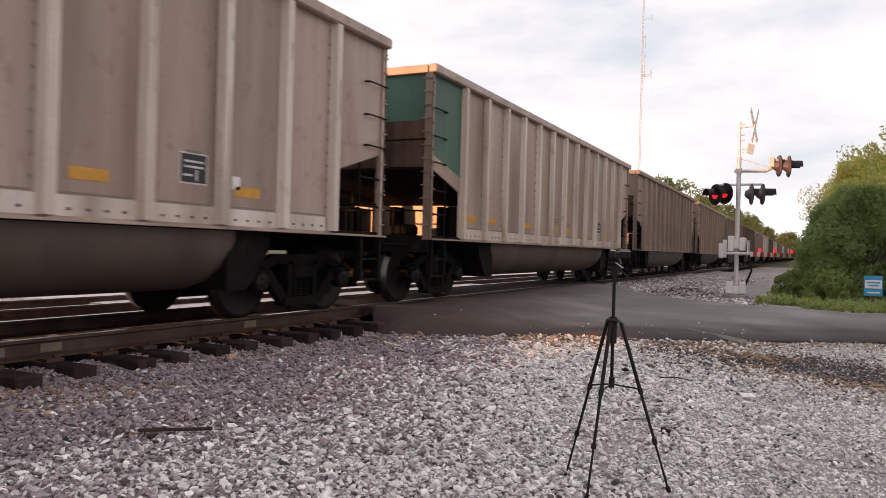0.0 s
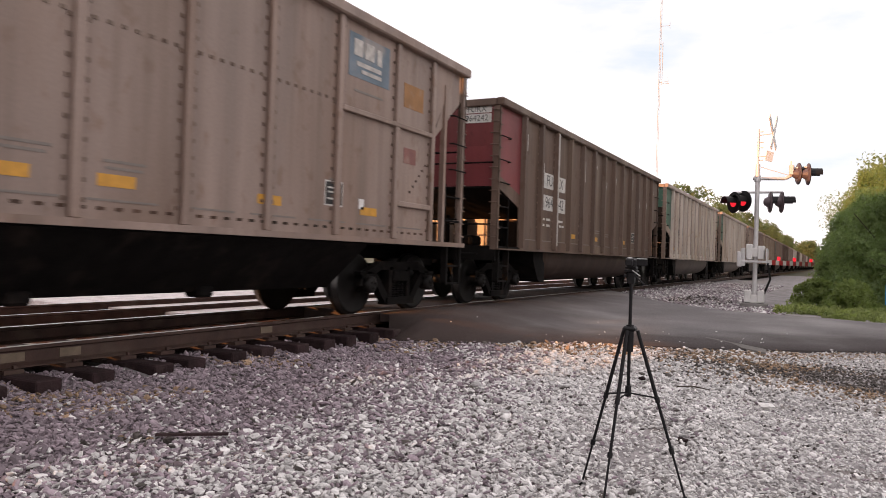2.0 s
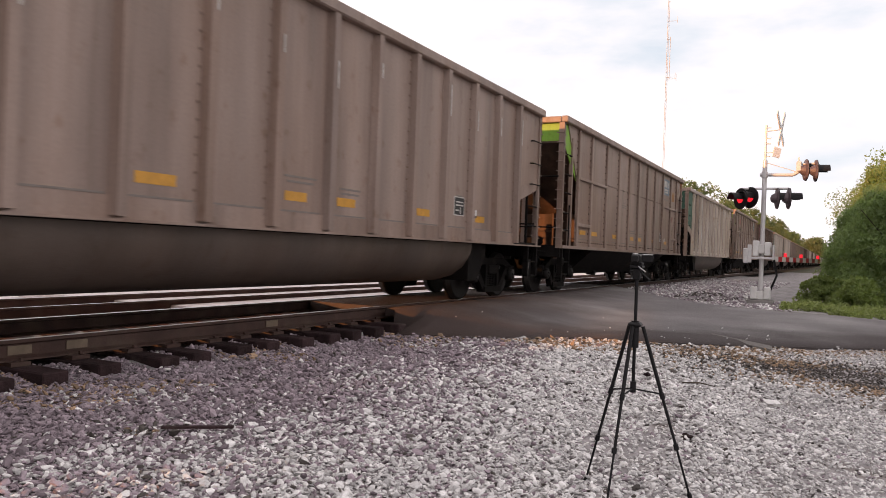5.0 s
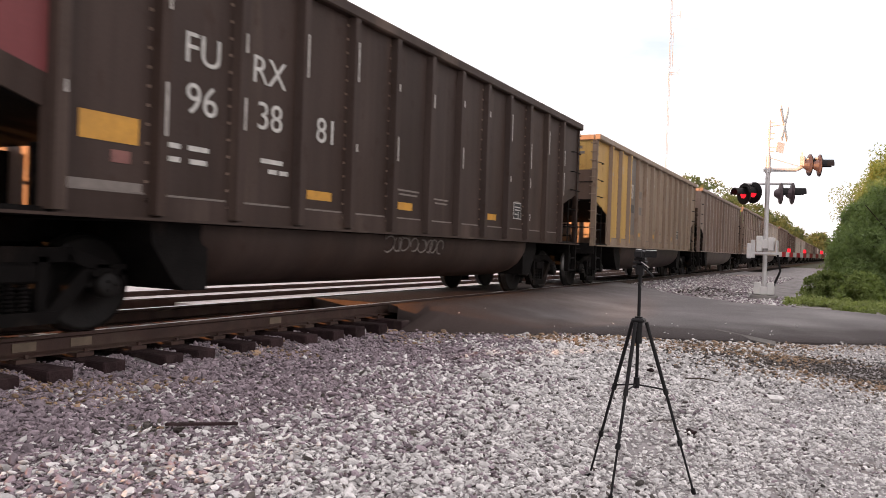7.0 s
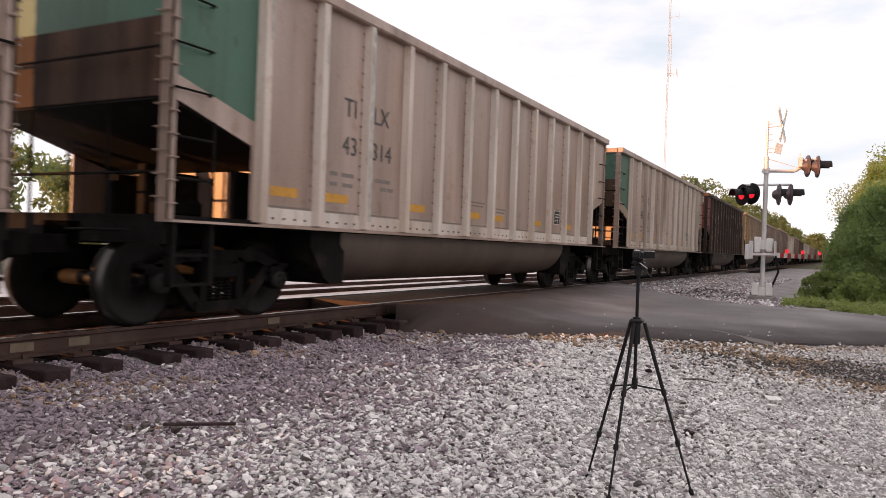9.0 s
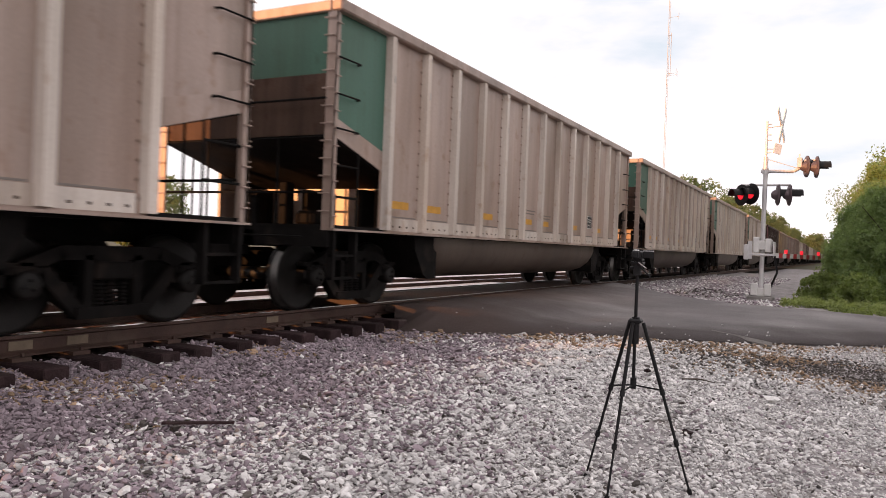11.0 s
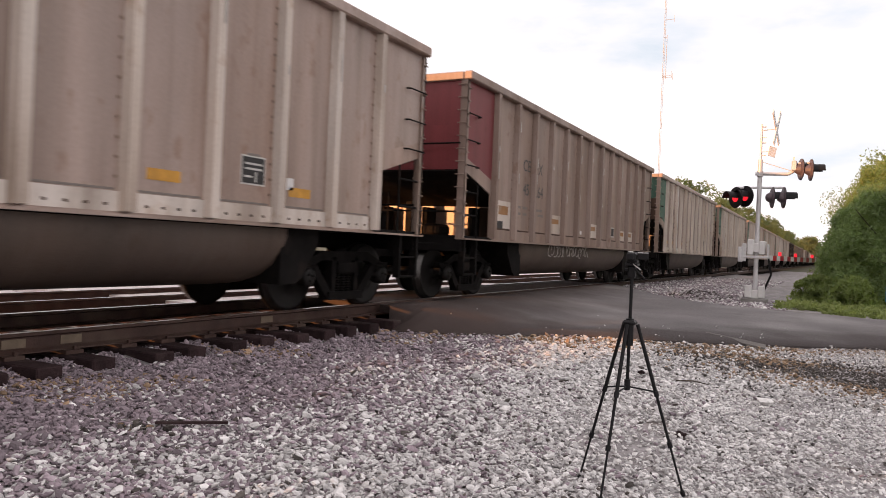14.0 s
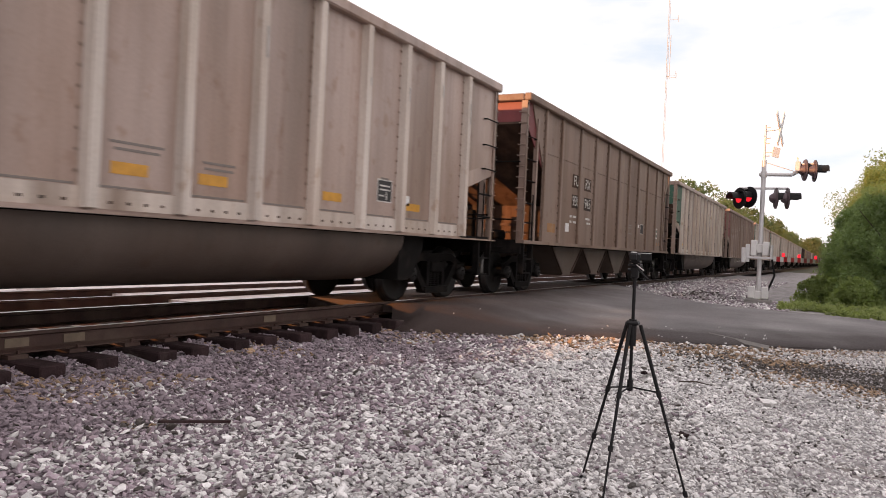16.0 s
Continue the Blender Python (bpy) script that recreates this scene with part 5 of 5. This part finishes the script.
MARKS = {0: ("TI", "LX", "42", "718"), 1: ("FU", "RX", "964", "242"), 3: ("TI", "LX", "43", "310"), 7: ("FU", "RX", "96", "38"), 8: ("TI", "LX", "43", "305"), 9: ("TI", "LX", "43", "314"), 12: ("TI", "LX", "43", "275"), 13: ("TI", "LX", "43", "366"), 14: ("CE", "FX", "45", "264"), 15: ("TI", "LX", "43", "363"), 16: ("FU", "RX", "930", "945")}
TRAIN, WHEELSETS = [], []
for number, kind, paint, end_paint in CARS:
    car = make_car(kind, paint, end_paint, number > -5)
    tagged(car, f"{TONE[paint]} steel {'coal hopper' if kind != 'gondola' else 'coal gondola'} with {end_paint} end, rolling in the train", "freight car", group="cars of the coal train")
    TRAIN.append((number, car))
# wheels and markings come after the copies, so that each car keeps its own
for number, car in TRAIN:
    sets = add_trucks(car)
    if number > -3:
        WHEELSETS += [(number, w) for w in sets]
    kind, paint = next((k, p) for n, k, p, e in CARS if n == number)
    if number > -4:
        if number == 16:
            tape(car, bay_y(0), 1.46, 0.5, 0.2, 1.5, M_OCHRE, "painted_patch", "dull orange patch")
            tape(car, bay_y(1) + 0.1, 1.52, 0.26, 0.2, 1.5, M_WHITE, "routing_card", "white card")
            tape(car, 2.72, 1.88, 0.24, 0.1, 1.5, M_WHITE, "routing_card", "white card")
            tape(car, 3.2, 1.80, 0.38, 0.32, 1.5, M_LETTER_W, "test_label", "framed test label")
            tape(car, 3.2, 1.80, 0.345, 0.285, 1.503, M_LABEL, "label_field", "black field")
            for dz in (0.0, 0.08, 0.16, 0.24, 0.32):
                tape(car, 5.42, 1.58 + dz, 0.36, 0.05, 1.5, PAINT["green"] if dz in (0.08, 0.24) else M_WHITE, "placard_stripe", "green and white placard stripe")
            for dy, z, w in ((1.55, 1.86, 0.6), (1.6, 1.78, 0.5), (1.6, 1.60, 0.6), (2.75, 2.35, 0.4)):
                tape(car, dy, z, w, 0.035, 1.5, M_DATA, "data_line", "illegible line of data")
            for y in (5.25, 5.6, 5.95):
                tape(car, y, 1.36, 0.1, 0.1, 1.5, M_OCHRE, "painted_patch", "dull orange patch")
            tagged(part("seam_rivets", shared("seam_rivets_long", lambda: boxes(*[(1.50, 1.51, -6.1 + 0.15 * j - 0.018, -6.1 + 0.15 * j + 0.018, 3.05, 3.08) for j in range(82)]), PAINT["brown"]), None, car), kind="stuff")
        elif number == 14:
            for i, h in ((0, 0.52), (3, 0.42), (6, 0.36), (9, 0.3), (10, 0.3)):
                tape(car, bay_y(i) + 0.02, 1.34 + h / 2, 0.72, h, 1.501, M_SILL, "painted_field", "whitish painted field")
                tape(car, bay_y(i) + 0.02, 1.34 + h * 0.66, 0.46, 0.11 if i else 0.17, 1.505, M_OCHRE, "reflective_tape", "faded orange reflective tape")
            tape(car, bay_y(0) - 0.12, 1.40, 0.26, 0.14, 1.506, M_LABEL, "placard_holder", "small dark placard holder")
            tape(car, bay_y(5), 1.44, 0.14, 0.09, 1.501, M_WHITE, "routing_card", "small white card")
            tape(car, bay_y(8), 1.56, 0.34, 0.28, 1.501, M_LETTER_W, "test_label", "framed test label")
            tape(car, bay_y(8), 1.56, 0.28, 0.22, 1.504, M_LABEL, "label_field", "black field")
            for i in range(12):
                tape(car, bay_y(i), 1.315, 0.76, 0.03, 1.5015, M_GRIME, "weld_seam", "rusty seam above the sill")
        else:
            usual_marks(car, faint=kind == "gondola" and paint == "tan", bays=(3, 5, 8) if number in (1, 6, 7) else (0, 1, 3, 5, 6, 8, 10))
        if number == 7:
            tape(car, bay_y(0), 1.86, 0.6, 0.24, 1.501, M_REFLECT, "reflective_tape", "large worn yellow reflective panel")
            tape(car, bay_y(0) + 0.12, 1.62, 0.2, 0.11, 1.501, M_DULL_RED, "routing_card", "small pink card")
            tape(car, bay_y(0) - 0.02, 1.36, 0.74, 0.08, 1.503, M_DATA, "sill_plate", "pale scuffed plate above the sill")
        if number in MARKS:
            a, b, c, d = MARKS[number]
            if number == 7:
                lettering("81", 0.43, M_LETTER_W, car, bay_y(3) + 0.02, 2.27, 1.508)
            marks(car, a, b, c, d, M_LETTER_W if paint in ("dark", "mauve", "brown") else M_LETTER_B, plate=number in (1,), number_shift=0.62 if number == 16 else 0.0, size=0.43 if number == 7 else 0.34)



def scribble(car, y0, y1, mat):
    """Illegible looping spray strokes along the belly."""
    y = y0
    while y < y1:
        w, h = random.uniform(0.16, 0.30), random.uniform(0.09, 0.13)
        z, a0, sweep = 0.94 + random.uniform(-0.03, 0.02), random.uniform(0, 6.28), random.uniform(3.2, 6.0)
        bm = bmesh.new()
        lean = random.uniform(0.2, 0.5)
        pts = [(y + w / 2 * math.cos(a0 + sweep * k / 12) + lean * h * math.sin(a0 + sweep * k / 12), z + h * math.sin(a0 + sweep * k / 12)) for k in range(13)]
        pts.append((pts[-1][0] + random.uniform(-0.1, 0.14), z + random.choice((-1, 1)) * h * 1.1))
        rows = []
        for k, (u, v) in enumerate(pts):
            (ua, va), (ub, vb) = pts[max(k - 1, 0)], pts[min(k + 1, len(pts) - 1)]
            d = math.hypot(ub - ua, vb - va) or 1
            du, dv = -(vb - va) / d * 0.010, (ub - ua) / d * 0.010
            rows.append([bm.verts.new((x, u + g * du, v + g * dv)) for x, g in ((1.442, -1), (1.447, -1), (1.447, 1), (1.442, 1))])
        for a, b in zip(rows, rows[1:]):
            for j in range(4):
                bm.faces.new((a[j], a[(j + 1) % 4], b[(j + 1) % 4], b[j]))
        part("paint_stroke", bm, mat, car, "pale spray-paint stroke")
        y += w * random.uniform(0.75, 1.15)


def post_glints(car, count, x, z0=2.1, z1=3.4):
    """Pale strips on the posts: glints painted near their edges."""
    for k in range(count):
        i = k * 5 % 13
        h = random.choice((0.1, 0.2, 0.34, 0.5))
        middle = (z0 + z1) / 2
        z = random.uniform(z0, middle - 0.3) if k >= 13 else random.uniform(middle + 0.3, z1) if random.random() < 0.6 else random.uniform(middle, z1)
        tape(car, -BAY + i * BAY / 6 + random.uniform(0.015, 0.035), z, 0.03, h, x, M_SCUFF_GLINT, "scuff", "pale painted glint on a post")


# Pale tone shared by worn painted shapes and the painted post glints.
M_SCUFF_GLINT = material("pale_rub_glint_metal", (0.52, 0.48, 0.44), 0.45, 0.2, 0.6, 9, 0.05, 50)
for number, car in TRAIN:
    if 0 <= number <= 17 and number not in (2, 4, 16):
        post_glints(car, 22 if number in (7, 14) else 11, 1.602)
    if number in (7, 14, 15):
        scribble(car, -0.9 if number == 7 else -2.6, 0.7 if number == 7 else 0.2, M_SCUFF_GLINT if number == 14 else M_DATA)
    if number in (2, 4):
        bm = bmesh.new()
        for k in range(24):
            p, q = [(0.18 * math.cos(2 * math.pi * j / 24), 0.18 * math.sin(2 * math.pi * j / 24)) for j in (k, k + 1)]
            bar(bm, p, q, 0.022, 1.501, 1.505)
        bmesh.ops.remove_doubles(bm, verts=bm.verts, dist=0.012)
        part("round_mark", bm, M_DATA, car, "faded ring-shaped mark", at=pose(0, -1.67, 2.68))
        for z in (2.62, 2.56):
            tape(car, -1.67, z - 0.18, 0.5, 0.022, 1.501, M_DATA, "data_line", "illegible line of data")
        tape(car, 5.62, 3.28, 0.58, 0.36, 1.501, M_OCHRE, "stained_panel", "ochre-brown stained patch")
        tape(car, 5.55, 2.39, 0.36, 0.23, 1.501, M_DULL_RED, "painted_patch", "dull red square patch")
        for k in range(6):
            tape(car, 5.58 + 0.09 * k, 1.86 + 0.09 * k, 0.05, 0.035, 1.501, M_GRIME, "bolt_head", "dark bolt head")
        # a faded sign: a blue-grey field with pale block shapes
        tape(car, 4.40, 3.54, 1.0, 0.58, 1.501, M_FADED_BLUE, "sign_field", "faded blue-grey painted field")
        for dy, dz, w, h in ((-0.27, 0.11, 0.2, 0.22), (0.0, 0.11, 0.22, 0.22), (0.25, 0.09, 0.12, 0.22), (0.0, -0.1, 0.6, 0.06), (0.06, -0.19, 0.5, 0.05)):
            tape(car, 4.38 + dy, 3.54 + dz, w, h, 1.506, M_SCUFF_GLINT, "sign_shape", "pale worn block shape")
        tape(car, 4.40, 3.08, 0.7, 0.03, 1.501, M_DATA, "data_line", "illegible line of data")
        tagged(part("seam_rivets", shared("seam_rivets", lambda: boxes(*[(1.50, 1.51, -3.6 + 0.15 * j - 0.022, -3.6 + 0.15 * j + 0.022, 2.85, 2.885) for j in range(49)]), PAINT["brown"]), None, car), kind="stuff")
        tagged(part("drain_slot", shared("drain_slots", lambda: boxes(*[(1.50, 1.506, -6.0 + 0.19 * j - 0.04, -6.0 + 0.19 * j + 0.04, 1.225, 1.255) for j in range(64)]), M_GRIME), None, car), kind="stuff")
    if number in (1, 7):
        # white plate with the car's marks on the trailing end
        part("end_plate", shared("end_plate", lambda: boxes((0.72, 1.34, -HALF + 0.024, -HALF + 0.028, 3.69, 3.83), (0.72, 1.34, -HALF + 0.024, -HALF + 0.028, 3.50, 3.67)), M_LETTER_W), None, car, "white plate with black marks on the end")
        for text, z in (("FURX", 3.76), ("964242" if number == 1 else "963881", 3.585)):
            ob = lettering(text, 0.165, M_LETTER_B, car, 0, 0, 0)
            ob.matrix_basis = Matrix(((1, 0, 0, 1.03), (0, 0, -1, -HALF + 0.021), (0, 1, 0, z), (0, 0, 0, 1)))
    if number in MARKS and number not in (7, 14, 16):
        tape(car, -BAY + 2 * BAY / 6 + 0.012, 2.50, 0.08, 2.56, 1.596, M_WHITE if number in (3, 13) else M_SCUFF_GLINT, "post_face", "pale bare face of one post")
    if number == 6:
        for i in (0, 1):
            tape(car, bay_y(i), 2.55, 0.81, 2.46, 1.4975, PAINT["yellow"], "painted_panel", "cleaner yellow painted panel")
        for i in (0, 1, 2):
            tape(car, -BAY + i * BAY / 6, 2.5, 0.108, 2.6, 1.5965, PAINT["yellow"], "post_face", "yellow painted face of one post")
        tape(car, bay_y(2), 2.62, 0.80, 2.3, 1.4985, M_DATA, "dark_field", "darker grey painted bay")
        tape(car, bay_y(2) - 0.1, 2.78, 0.5, 0.42, 1.5035, M_SCUFF_GLINT, "logo_field", "pale square with a round mark")
        bm = bmesh.new()
        for k in range(20):
            p, q = [(0.13 * math.cos(2 * math.pi * j / 20), 0.13 * math.sin(2 * math.pi * j / 20)) for j in (k, k + 1)]
            bar(bm, p, q, 0.05, 1.508, 1.511)
        bmesh.ops.remove_doubles(bm, verts=bm.verts, dist=0.012)
        part("round_mark", bm, M_DATA, car, "dark ring-shaped mark", at=pose(0, bay_y(2) - 0.1, 2.78))
        for i, z, w in ((2, 2.26, 0.56), (3, 2.74, 0.42), (3, 2.24, 0.5)):
            tape(car, bay_y(i), z, w, 0.24, 1.504, M_LETTER_B if i == 2 else M_DATA, "number_bar", "illegible dark number")
        for z, w in ((3.64, 0.34), (3.50, 0.46)):
            part("end_number", boxes((0.95 - w / 2, 0.95 + w / 2, -HALF + 0.024, -HALF + 0.028, z - 0.035, z + 0.035)), M_DATA, car, "illegible number on the end")
    if number == 2:
        lettering("TILX", 0.30, M_LETTER_B, car, -4.25, 3.05, 1.506)
        lettering("49523", 0.24, M_LETTER_B, car, -4.25, 2.58, 1.506)
        tape(car, -4.2, 3.5, 0.26, 0.3, 1.501, M_ARM_RED, "square_mark", "faded red square mark")

# ------------------------------------------------------------------ movement
# metres that the train has gone, second by second
GONE = [(0.0, 0.0), (3.5, 60.39), (9.0, 156.14), (12.5, 217.33), (16.0, 278.6)]
START = -5.41


def gone(t):
    for (ta, a), (tb, b) in zip(GONE, GONE[1:]):
        if t <= tb:
            return a + (b - a) * (t - ta) / (tb - ta)
    return GONE[-1][1]


def motions():
    times = [0.0, 1 / 30] + [0.5 * i for i in range(1, 32)] + [16.0 - 1 / 30, 16.0]
    for number, car in TRAIN:
        y0 = START + HALF - PITCH * number
        walk(car, [(t, pose(0, y0 + gone(t), 0)) for t in times])
    for number, w in WHEELSETS:
        base = w.matrix_basis.translation.copy()
        rows = []
        for k in range(0, 481):
            t = k / 30
            rows.append((t, Matrix.Translation(base) @ Matrix.Rotation(-((gone(t) / WHEEL_R) % (2 * math.pi)), 4, "X")))
        walk(w, rows)


motions()
